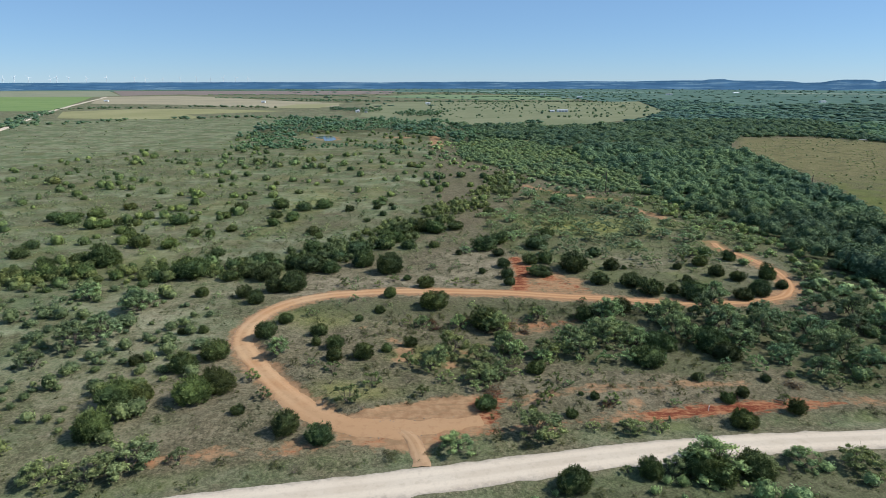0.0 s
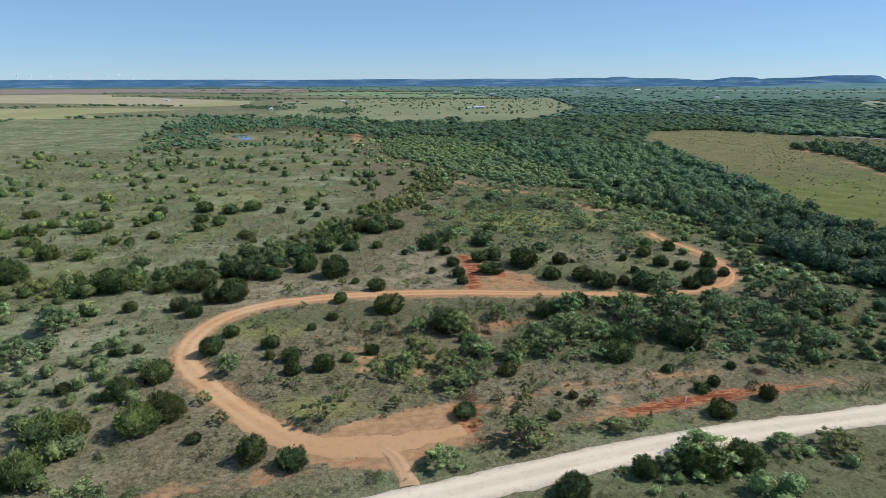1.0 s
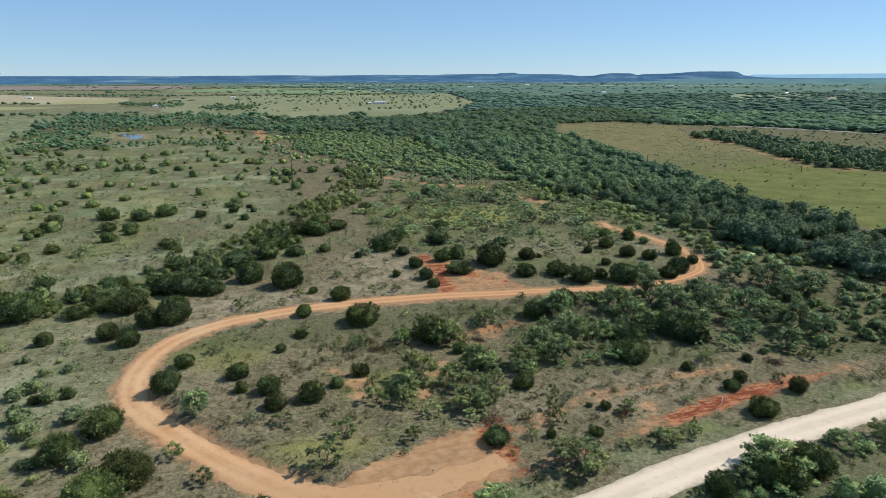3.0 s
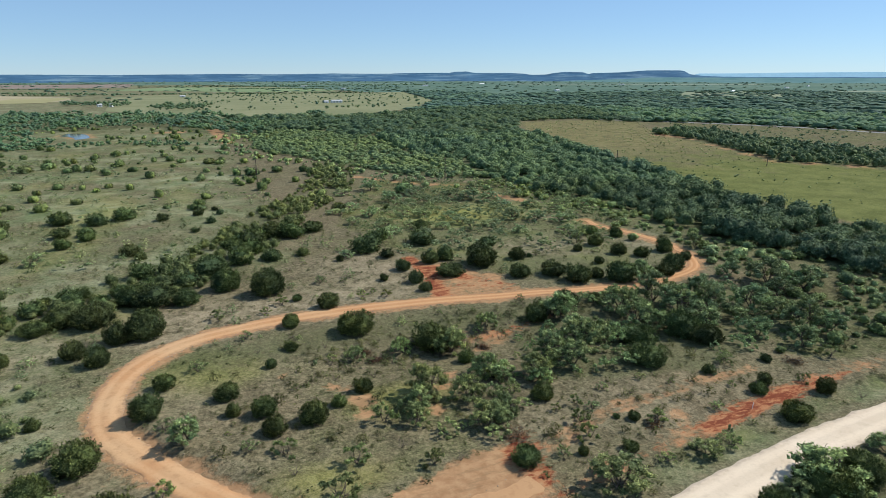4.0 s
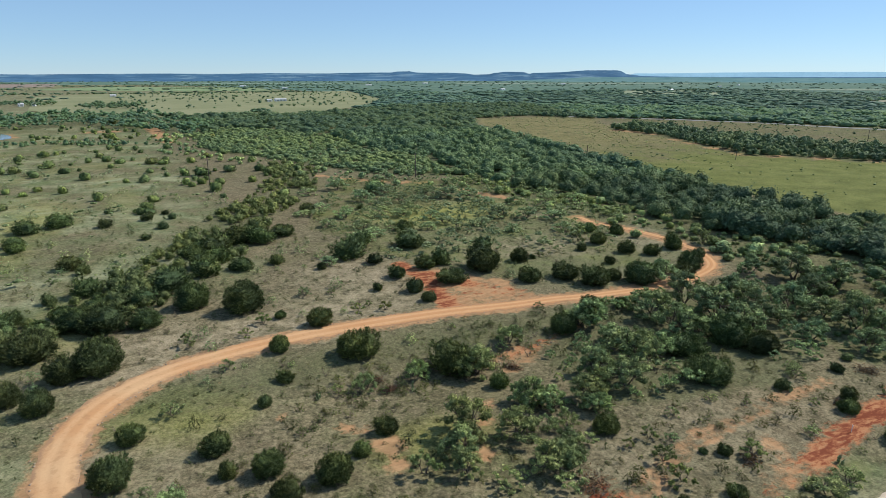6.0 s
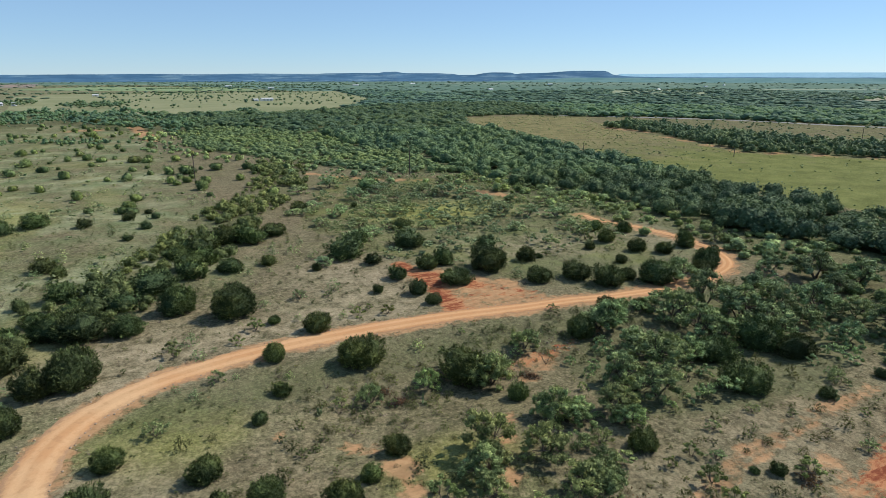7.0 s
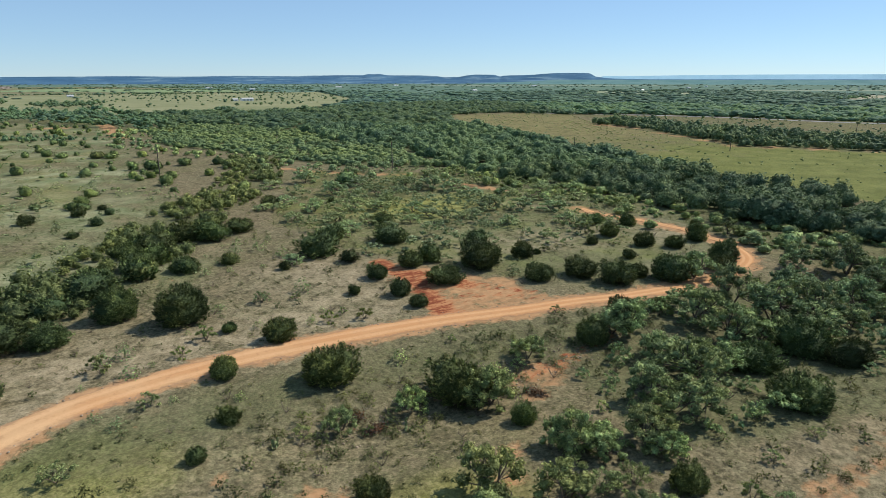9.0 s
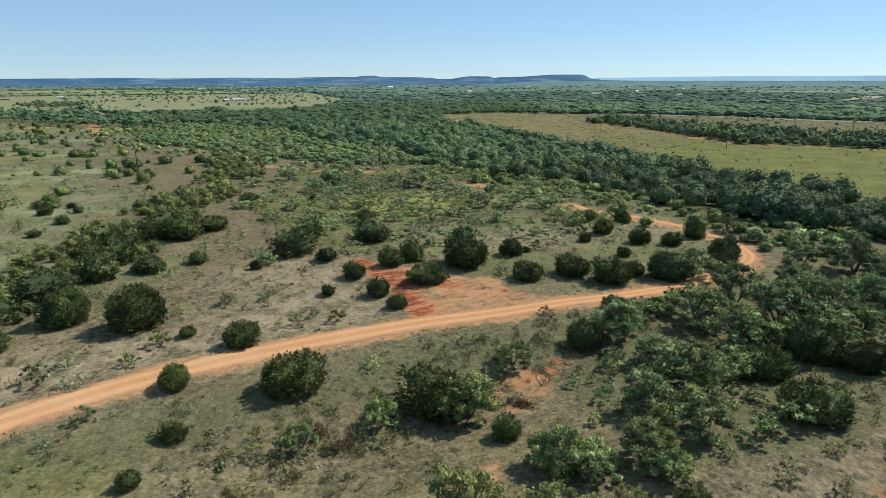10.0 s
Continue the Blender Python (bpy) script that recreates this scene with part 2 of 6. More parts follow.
MAT_GROUND = ground_material()
MAT_TRACK = track_material("dirt_track_soil", (0.48, 0.305, 0.168), (0.44, 0.24, 0.118), (0.32, 0.18, 0.095), (0.42, 0.215, 0.10), (0.41, 0.245, 0.13))
MAT_DRIVE = track_material("driveway_soil", (0.42, 0.27, 0.155), (0.39, 0.235, 0.125), (0.31, 0.18, 0.098))
MAT_ROAD = track_material("caliche_gravel", (0.6, 0.5, 0.385), (0.55, 0.45, 0.34), (0.45, 0.365, 0.275))
MAT_JUNIPER = leaf_material("juniper_leaf", (0.055, 0.078, 0.034), (0.28, 0.33, 0.135), (0.06, 0.083, 0.037), (0.11, 0.14, 0.03), 0.03)
MAT_MESQUITE = leaf_material("mesquite_leaf", (0.115, 0.158, 0.08), (0.57, 0.66, 0.335), (0.112, 0.155, 0.082), (0.25, 0.34, 0.12), 0.12)
MAT_BUSH = leaf_material("bush_leaf", (0.078, 0.092, 0.04), (0.18, 0.195, 0.09), (0.075, 0.08, 0.04), (0.2, 0.22, 0.07), 0.08)
MAT_DEAD = leaf_material("dead_bush_leaf", (0.16, 0.075, 0.045), (0.2, 0.11, 0.07), (0.08, 0.05, 0.035), (0.1, 0.05, 0.03), 0.05)
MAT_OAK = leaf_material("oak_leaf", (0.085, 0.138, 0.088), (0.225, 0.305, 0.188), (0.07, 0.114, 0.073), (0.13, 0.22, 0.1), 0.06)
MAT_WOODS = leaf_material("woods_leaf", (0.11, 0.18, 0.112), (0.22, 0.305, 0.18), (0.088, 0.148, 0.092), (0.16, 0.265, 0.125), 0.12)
# far woods: distance haze painted in as bluer leaves of low contrast
MAT_FARHAZEWOODS = leaf_material("hazed_far_woods_leaf", (0.12, 0.19, 0.135), (0.18, 0.255, 0.172), (0.11, 0.175, 0.128), (0.19, 0.28, 0.13), 0.4, 0.3)
MAT_HEDGE = leaf_material("hedge_leaf", (0.09, 0.122, 0.052), (0.4, 0.45, 0.2), (0.095, 0.125, 0.055), (0.24, 0.3, 0.09), 0.14)
MAT_LIGHTWOODS = leaf_material("light_woods_leaf", (0.145, 0.2, 0.108), (0.265, 0.335, 0.172), (0.135, 0.186, 0.102), (0.21, 0.3, 0.14), 0.22, 0.3)
# farthest woods: a still bluer leaf colour that includes the haze
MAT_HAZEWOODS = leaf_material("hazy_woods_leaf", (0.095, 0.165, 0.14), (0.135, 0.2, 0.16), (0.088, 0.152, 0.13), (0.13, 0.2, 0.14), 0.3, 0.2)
MAT_SCRUB = leaf_material("scrub_leaf", (0.165, 0.212, 0.125), (0.5, 0.575, 0.345), (0.155, 0.2, 0.118), (0.27, 0.36, 0.16), 0.26, 0.35)
MAT_BRUSH = leaf_material("brush_leaf", (0.095, 0.13, 0.068), (0.37, 0.425, 0.215), (0.1, 0.135, 0.07), (0.22, 0.28, 0.1), 0.14, 0.35)
MAT_BARK = bark_material()
MAT_WHITE = plain_material("white_metal_siding", (0.8, 0.8, 0.78), 0.5, 0.05)
MAT_GREYROOF = plain_material("grey_metal_roof", (0.42, 0.43, 0.44), 0.45, 0.1)
MAT_POLE = plain_material("weathered_pole_wood", (0.12, 0.1, 0.085), 0.9, 0.3, 4.0)
MAT_STONE = plain_material("pale_rock", (0.27, 0.215, 0.16), 0.9, 0.25, 3.0)
MAT_HAZERIDGE = hazy_ridge_material()
# the farthest ridge: its pale blue is haze put into the base colour
MAT_PALEHAZERIDGE = far_field_material("distant_ridge", (0.23, 0.4, 0.51), (0.26, 0.43, 0.54))

# ---- small tools ----


def mesh_from(name, verts, tris, material, smooth=False):
    me = bpy.data.meshes.new(name)
    verts, tris = np.asarray(verts, dtype=np.float32), np.asarray(tris, dtype=np.int32)
    me.vertices.add(len(verts))
    me.vertices.foreach_set("co", verts.ravel())
    me.loops.add(tris.size)
    me.loops.foreach_set("vertex_index", tris.ravel())
    me.polygons.add(len(tris))
    n = tris.shape[1]
    me.polygons.foreach_set("loop_start", np.arange(0, tris.size, n, dtype=np.int32))
    me.polygons.foreach_set("use_smooth", np.full(len(tris), smooth))
    me.update(calc_edges=True)
    me.materials.append(material)
    return me


def part(name, bm, material, parent, label=""):
    me = bpy.data.meshes.new(name)
    bm.to_mesh(me)
    bm.free()
    me.materials.append(material)
    ob = new(name, me)
    ob.parent = parent
    return tagged(ob, label)


def inside(x, y, poly):
    """Which of the points lie in the polygon."""
    x, y = np.asarray(x, float), np.asarray(y, float)
    odd = np.zeros(x.shape, bool)
    for (x0, y0), (x1, y1) in zip(poly, poly[1:] + poly[:1]):
        if y0 != y1:
            odd ^= ((y0 > y) != (y1 > y)) & (x < (x1 - x0) * (y - y0) / (y1 - y0) + x0)
    return odd


def to_line(x, y, line):
    """Distance from points to a polyline."""
    x, y = np.asarray(x, float), np.asarray(y, float)
    best = np.full(x.shape, 1e9)
    for (x0, y0), (x1, y1) in zip(line, line[1:]):
        dx, dy = x1 - x0, y1 - y0
        u = np.clip(((x - x0) * dx + (y - y0) * dy) / (dx * dx + dy * dy), 0, 1)
        best = np.minimum(best, np.hypot(x - x0 - u * dx, y - y0 - u * dy))
    return best


def soft(d, near, far):
    """1 nearer than near, 0 past far."""
    return np.clip((far - d) / (far - near), 0, 1)


def waves(x, y, seed, size):
    """Smooth pseudo-random hills of about unit height."""
    r = np.random.RandomState(seed)
    z = 0
    for _ in range(7):
        a, k, p = r.uniform(0, 6.28), r.uniform(0.5, 1.6) * 6.28 / size, r.uniform(0, 6.28)
        z = z + np.sin((x * np.cos(a) + y * np.sin(a)) * k + p)
    return z / 3.5


# ---- plan ----
ROAD = [(-420, -30), (-200, 22), (-110, 46), (-60, 57.5), (-34, 62.8), (-3, 68.8), (10, 71.6), (25, 74.6), (42, 77.0), (64, 78.8), (110, 81.5), (260, 86), (600, 92)]
DRIVEWAY = [(-2.8, 71.9), (-3.0, 74), (-4.4, 78.5), (-6.5, 81.5)]
TRACK = [(6, 83.6), (0, 82.2), (-7, 81.2), (-13.9, 82), (-19.6, 85.4), (-26.9, 93.3), (-34, 102.9), (-39.4, 112), (-40.8, 120.3), (-38.9, 129.6), (-34, 136.4), (-26, 140.8), (-12, 143.3), (2.2, 143.3), (16, 142), (29, 139.6), (38, 138.3), (46, 136.5), (57, 135), (66, 135), (75.5, 136.8), (81.4, 139.4), (85.3, 143.7), (88.2, 149.4), (90.2, 160), (88.7, 173), (85.6, 182), (86, 190)]
RED_TRACK = [(-40, 73.4), (-30, 75), (-14.7, 76.8), (-5.2, 78.4), (7.2, 80.6), (18.6, 83.3), (31.8, 84.9), (40.5, 86.6), (55.5, 88.1), (64, 89.2), (72, 89.8)]
TRAIL = [(40, 302), (45, 293), (55, 276), (68, 266), (75, 262)]
TRAIL_EAST = [(76, 251), (79, 238), (84.5, 222)]
FAR_TRACK = [(-16, 640), (-9, 597), (-5, 512), (-3.4, 462)]
SLOPE_TRAILS = [[(7.7, 89), (14.8, 91.6), (22.3, 94.1), (27.9, 94.9), (34.9, 95.5), (45.3, 95.8), (52, 96)], [(9.1, 88), (17, 90.6), (24.2, 92.9), (28.6, 93.3), (34.9, 94.3), (44.1, 94.5), (52, 94.6)]]
EAST_SCRUB = [(88, 128), (60, 98), (70, 92), (124, 92), (114, 130), (106, 165), (110, 205), (102, 235), (95, 268), (76, 262), (86, 235), (93, 200), (96, 172), (94, 150)]
APRON = [(-17, 83), (-11, 86), (-5, 88.5), (2, 90.5), (7, 91), (6.5, 86), (4.5, 81.5), (-1, 78.5), (-3, 75), (-8, 77), (-14, 78.5)]
RED_FAN = [(18, 144.5), (18.6, 150), (20, 157), (19.6, 171), (22, 171.5), (23, 165), (26.4, 162.6), (31, 156.5), (35.5, 152), (34, 147.5), (36.5, 142.5), (40, 138.5), (28, 139.5)]
FIELD_EAST = [(276, 566), (342, 567), (372, 511), (300, 410), (297, 358), (275, 313), (256, 266), (278, 236), (300, 200), (330, 120), (300, 60), (190, 60), (160, 152), (159, 178), (168, 226), (190, 296), (206, 380), (220, 470)]
WOODS = [(122, 98), (112, 130), (107, 165), (108, 205), (100, 235), (93, 269), (60, 296), (47, 330), (28, 375), (10, 415), (14, 505), (40, 590), (10, 727), (136, 690), (300, 800), (480, 800), (372, 516), (342, 571), (270, 571), (214, 470), (200, 380), (184, 296), (163, 226), (154, 178), (156, 140), (150, 92)]
LIGHT_WOODS = [(93, 269), (60, 296), (47, 330), (28, 375), (10, 415), (14, 505), (44, 560), (95, 470), (92, 390), (104, 320)]
STRIP_WOODS = [(303, 420), (301, 358), (279, 313), (259, 264), (280, 240), (302, 205), (330, 120), (372, 150), (350, 230), (322, 300), (345, 370), (350, 430)]
BEYOND_ROAD = [(372, 520), (416, 490), (466, 406), (500, 306), (540, 180), (1300, 500), (1500, 1300), (700, 1350), (480, 800)]
GREY_ROAD = [(360, 560), (412, 487), (460, 406), (490, 306), (530, 160)]
NORTH_WOODS = [(-185, 545), (-206, 835), (-60, 800), (10, 727), (40, 590), (14, 505), (-20, 560), (-60, 640), (-90, 610), (-130, 600)]
HEDGE = [(-112, 152), (-80, 156), (-52, 164), (-32, 174), (-22, 186), (-14, 205), (-1, 238), (17, 264), (30, 300), (38, 335)]
LEFT_FIELD = [(-262, 350), (-221, 454), (-167, 478), (-185, 545), (-206, 835), (-386, 887), (-492, 800), (-620, 900), (-760, 900), (-560, 420), (-400, 320)]
POND = [(-116, 566), (-113, 584), (-104, 580), (-97, 562), (-94, 540), (-101, 532), (-105, 548)]
NEAR_SCRUB = [(-100, 70), (-46, 66), (-42, 100), (-46, 122), (-60, 140), (-110, 150)]
THICKET = [(24, 122), (40, 133), (58, 131), (80, 130), (86, 118), (70, 104), (45, 98), (30, 100), (18, 106)]
THICKET_WEST = [(28.9, 120.0), (37.4, 107.0), (23.5, 101.9), (11.4, 96.7), (2.9, 92.1), (0.4, 96.6), (3.4, 104.6), (11.6, 110.8), (20.0, 114.9)]
VALLEY = [(-6, 121), (12, 123), (30, 122.5), (50, 113), (64, 114), (92, 121)]
STRIP_FIELD = [(352, 430), (347, 370), (324, 300), (352, 230), (372, 150), (500, 170), (484, 306), (452, 406), (408, 482), (372, 500)]
SAVANNA = [(38, 150), (20, 180), (12, 215), (30, 262), (46, 290), (90, 262), (100, 225), (104, 190), (86, 168), (70, 148)]


def height(x, y):
    """The lie of the land."""
    x, y = np.asarray(x, float), np.asarray(y, float)
    z = 0.35 * waves(x, y, 3, 90) + 0.12 * waves(x, y, 5, 17)
    near_road = np.minimum(to_line(x, y, ROAD) - 2.5, np.minimum(to_line(x, y, TRACK), to_line(x, y, RED_TRACK)) - 1.5)
    z = z * np.clip(near_road / 8, 0.15, 1)
    # the shallow draw below the track, and ditches beside the gravel road
    z = z - 1.3 * np.exp(-(to_line(x, y, VALLEY) / 8.0) ** 2)
    # a low cut bank on the inner side of the loop
    lip = to_line(x, y, TRACK)
    z = z + 0.55 * np.clip((lip - 2.3) / 1.1, 0, 1) * np.clip((10 - lip) / 6, 0, 1) * inside(x, y, TRACK[3:18]) * np.clip((2 - x) / 8, 0, 1) * np.clip((124 - y) / 10, 0, 1)
    ditch = to_line(x, y, ROAD)
    z = z - 0.35 * np.exp(-((ditch - 5.2) / 1.3) ** 2)
    return z * np.clip((np.hypot(x + 103, y - 545) - 75) / 40, 0, 1)


def axis(lo, hi, step, end_lo, end_hi, grow=1.05, grow_lo=1.05):
    a = list(np.arange(lo, hi, step))
    s = step
    while a[-1] < end_hi:
        s *= grow
        a.append(a[-1] + s)
    s = step
    while a[0] > end_lo:
        s *= grow_lo
        a.insert(0, a[0] - s)
    return np.array(a)


def build_ground():
    xs, ys = axis(-90, 105, 1.2, -4650, 4650, 1.06, 1.06), axis(60, 200, 1.2, -3000, 4650, 1.06, 1.35)
    gx, gy = np.meshgrid(xs, ys)
    x, y = gx.ravel(), gy.ravel()
    z = height(x, y)
    z *= np.clip((900 - np.hypot(x, y)) / 250, 0, 1)
    nx, ny = len(xs), len(ys)
    i = np.arange(nx * ny).reshape(ny, nx)
    quads = np.stack([i[:-1, :-1], i[:-1, 1:], i[1:, 1:], i[1:, :-1]], axis=-1).reshape(-1, 4)
    me = mesh_from("ground", np.stack([x, y, z], 1), quads, MAT_GROUND, True)
    apron = np.where(inside(x, y, APRON), 1.5, soft(to_line(x, y, APRON + APRON[:1]), -1.0, 2.2) * 1.1)
    track = to_line(x, y, TRACK)
    bare = np.maximum(apron, soft(track, 2.0, 4.6) * 0.85)
    for line, w in ((TRAIL, 2.2), (TRAIL_EAST, 2.4), (FAR_TRACK, 5.0)):
        bare = np.maximum(bare, soft(to_line(x, y, line), w * 0.5, w * 1.6) * 0.95)
    for cx, cy, r in ((-10.4, 116.3, 1.6), (-8.6, 114.4, 1.4), (-6.8, 108.9, 1.7), (-8.3, 105.0, 2.0), (-16.8, 121, 1.0), (17, 121, 1.8), (20, 125, 3.0), (9, 127, 2.4), (7.5, 112.2, 1.8), (4.5, 108.9, 2.0), (1.5, 103.3, 1.8), (-7.4, 109.6, 2.2), (16.5, 125.4, 2.6), (21, 124.2, 2.8), (31.2, 89, 2.0)):
        bare = np.maximum(bare, soft(np.hypot(x - cx, y - cy), r * 0.5, r * 1.4) * 0.72)
    for line in SLOPE_TRAILS:
        bare = np.maximum(bare, soft(to_line(x, y, line), 0.3, 1.5) * 0.62)
    bare = np.maximum(bare, soft(to_line(x, y, POND + POND[:1]), 3, 9) * 0.7)
    bare = np.maximum(bare, soft(to_line(x, y, [(-60, 560), (-40, 570), (-20, 575)]), 3, 8) * 0.8)
    bare = np.maximum(bare, soft(to_line(x, y, [(300, 412), (297, 358), (275, 313), (257, 266), (278, 236), (292, 205)]), 1.5, 6) * 0.9)
    fan = np.where(inside(x, y, RED_FAN), 0.92, soft(to_line(x, y, RED_FAN + RED_FAN[:1]), 0, 3.5) * 0.7) * (0.92 + 0.14 * waves(x, y, 33, 7))
    bare = np.maximum(bare, fan * 0.95)
    red = soft(to_line(x, y, [(20.7, 171.6), (21.3, 162.5), (21.4, 156.4), (19.6, 149.1), (18.6, 144.2)]), 0.9, 3.2) * 1.05
    red = np.maximum(red, soft(to_line(x, y, [(21.8, 163), (26.1, 159), (28.8, 153)]), 0.8, 3.2) * 0.85)
    red = np.maximum(red, fan * 0.55 * np.clip((30 - x) / 9, 0.2, 1))
    for arc, w in (([(21, 153), (26, 152.5), (31, 149), (36, 144.5)], 0.8), ([(24, 158), (29.5, 154.5), (33, 149.5)], 0.7), ([(20, 148), (25, 148.6), (30, 146), (34, 142.5)], 0.8)):
        red = np.maximum(red, soft(to_line(x, y, arc), 0.2, w + 1.0) * 0.72)
    along = np.interp(x, [-30, -8, 0, 10, 20, 30, 36, 56, 60, 66, 74], [0.3, 0.4, 0.66, 0.6, 0.5, 0.66, 1.15, 1.15, 0.75, 0.55, 0.3]) + 0.34 * waves(x, y, 31, 6)
    red = np.maximum(red, soft(to_line(x, y, RED_TRACK), 0.2, np.interp(x, [0, 25, 36, 54, 62], [2.4, 2.2, 3.4, 3.4, 2.2])) * along)
    bare = np.maximum(bare, soft(to_line(x, y, RED_TRACK), 0.8, 3.6) * 0.5)
    red = np.maximum(red, soft(to_line(x, y, [(6, 88), (9, 92), (7, 84)]), 1, 3.5) * 0.8)
    red = np.maximum(red, soft(to_line(x, y, [(13, 125.8), (18, 124.8), (24, 125.2), (34, 127)]), 0.4, 2.6) * 0.6)
    lush = soft(np.abs(to_line(x, y, ROAD) - 6), 1.2, 3.2) * (0.52 + 0.2 * waves(x, y, 44, 14))
    lush = np.maximum(lush, inside(x, y, LEFT_FIELD) * 0.6)
    lush = np.maximum(lush, np.where(inside(x, y, FIELD_EAST), np.clip((440 - y) / 170, 0, 1.3), 0))
    lush = np.maximum(lush, soft(np.hypot(x + 30, y - 127), 4, 12) * 0.7)
    lush = np.maximum(lush, soft(np.hypot(x + 2, y - 108), 4, 16) * 0.5)
    lush = np.maximum(lush, np.maximum(0.55 * np.clip((-36 - x) / 18, 0, 1), 0.42 * np.clip(-x / 15, 0, 1) * np.clip((y - 165) / 20, 0, 1)) * np.clip((640 - y) / 30, 0, 1) * np.clip((y - 40) / 30, 0, 1))
    lush = np.maximum(lush, inside(x, y, SAVANNA) * 0.7)
    lush = np.maximum(lush, inside(x, y, EAST_SCRUB) * 0.5)
    lush = np.maximum(lush, inside(x, y, STRIP_FIELD) * 0.6)
    yellow = soft(np.hypot((x - 55) / 1.6, y - 215), 6, 20) * 1.0
    yellow = np.maximum(yellow, soft(np.hypot(x + 58, (y - 260) / 2), 4, 18) * 0.8)
    yellow = np.maximum(yellow, soft(np.hypot((x + 2) / 1.5, y - 108), 1.5, 7) * 0.55)
    yellow = np.maximum(yellow, soft(np.hypot((x + 16) / 2, y - 92), 1, 5) * 0.6)
    yellow = np.maximum(yellow, np.clip(waves(x, y, 61, 45) - 0.2, 0, 0.28) * ((x < -20) & (y > 150) & (y < 560)))
    yellow = np.maximum(yellow, np.where(inside(x, y, FIELD_EAST), 0.25 * np.clip((y - 230) / 150, 0, 1), 0))
    yellow = np.maximum(yellow, soft(np.hypot((x + 28) / 1.3, y - 126), 2, 9) * 0.55)
    yellow = np.maximum(yellow, inside(x, y, FIELD_EAST) * 0.35 * (y < 270))
    # pale grass of the left field; past 700 m paling painted in as haze
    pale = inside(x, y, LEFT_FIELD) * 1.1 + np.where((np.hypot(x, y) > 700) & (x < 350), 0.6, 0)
    pale = np.maximum(pale, np.maximum(0.7 * np.clip((-36 - x) / 18, 0, 1), 0.68 * np.clip(-x / 15, 0, 1) * np.clip((y - 175) / 20, 0, 1)) * np.clip((640 - y) / 30, 0, 1) * np.clip((y - 45) / 25, 0, 1) * (0.8 + 0.5 * waves(x, y, 71, 60)))
    pale = np.maximum(pale, soft(np.abs(to_line(x, y, ROAD) - 5), 1.5, 3.2) * 0.4 * (y > 55))
    pale = np.maximum(pale, soft(np.hypot((x - 66) / 1.2, (y - 190) / 1.6), 25, 45) * 0.32)
    pale = np.clip(pale, 0, np.where(inside(x, y, LEFT_FIELD), 1.1, 0.85))
    fallow = np.where(inside(x, y, FIELD_EAST), np.clip((y - 240) / 140, 0, 0.9), 0)
    fallow = np.maximum(fallow, soft(np.hypot((x - 15) / 1.5, y - 119), 6, 18) * 0.5)
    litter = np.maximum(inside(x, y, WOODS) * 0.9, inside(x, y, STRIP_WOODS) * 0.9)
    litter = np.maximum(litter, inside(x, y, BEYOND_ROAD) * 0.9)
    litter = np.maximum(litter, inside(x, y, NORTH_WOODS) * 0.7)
    south = np.clip((np.interp(x, [p[0] for p in ROAD], [p[1] for p in ROAD]) - 3.5 - y) / 3, 0, 1) * np.clip((y - 30) / 25, 0, 1)
    litter = np.maximum(litter, south * np.clip((x - 2) / 18, 0, 1) * np.clip((400 - x) / 100, 0, 1) * (0.75 + 0.3 * waves(x, y, 88, 25)))
    litter = np.maximum(litter, soft(np.hypot((x - 64) / 1.5, y - 157), 8, 22) * 0.45 * np.clip((track - 3) / 4, 0, 1))
    litter = np.maximum(litter, soft(to_line(x, y, HEDGE), 4, 9) * 0.5)
    litter = np.maximum(litter, inside(x, y, THICKET) * 0.6)
    litter = np.maximum(litter, inside(x, y, EAST_SCRUB) * 0.3)
    litter = np.maximum(litter, soft(to_line(x, y, [(-30, 131), (0, 134), (22, 131), (48, 128)]), 1.5, 8) * 0.6)
    sandy = soft(to_line(x, y, [(-34, 146), (-14, 150), (4, 151), (16, 160), (8, 172)]), 4, 14) * 0.65
    sandy = np.maximum(sandy, soft(to_line(x, y, [(42, 172), (62, 168), (80, 162)]), 3, 12) * 0.5)
    sandy = np.maximum(sandy, soft(to_line(x, y, [(-34, 118), (-46, 106), (-42, 92)]), 4, 11) * 0.35)
    sandy = np.maximum(sandy, soft(to_line(x, y, [(-52, 84), (-64, 104), (-66, 128), (-56, 146)]), 5, 18) * 0.4)
    for cx, cy, w in ((30, 92, 9), (10, 96, 7), (40, 90, 8)):
        sandy = np.maximum(sandy, soft(np.hypot(x - cx, y - cy), w * 0.4, w * 1.3) * 0.28)
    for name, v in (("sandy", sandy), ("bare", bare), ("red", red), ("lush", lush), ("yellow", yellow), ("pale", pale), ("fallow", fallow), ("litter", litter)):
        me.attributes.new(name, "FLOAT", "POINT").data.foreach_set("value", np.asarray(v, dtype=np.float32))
    ground = new("ground", me)
    return tagged(ground, "dry grass pasture with bare reddish soil patches", "ground", kind="structure")


def smooth_line(line, step):
    """A Catmull-Rom line through the points, at even steps."""
    p = [Vector(q) for q in line]
    p = [2 * p[0] - p[1]] + p + [2 * p[-1] - p[-2]]
    out = []
    for a, b, c, d in zip(p, p[1:], p[2:], p[3:]):
        n = max(2, int((c - b).length / step))
        for k in range(n):
            t = k / n
            out.append(0.5 * (2 * b + (c - a) * t + (2 * a - 5 * b + 4 * c - d) * t * t + (3 * b - a - 3 * c + d) * t ** 3))
    return out + [p[-2]]


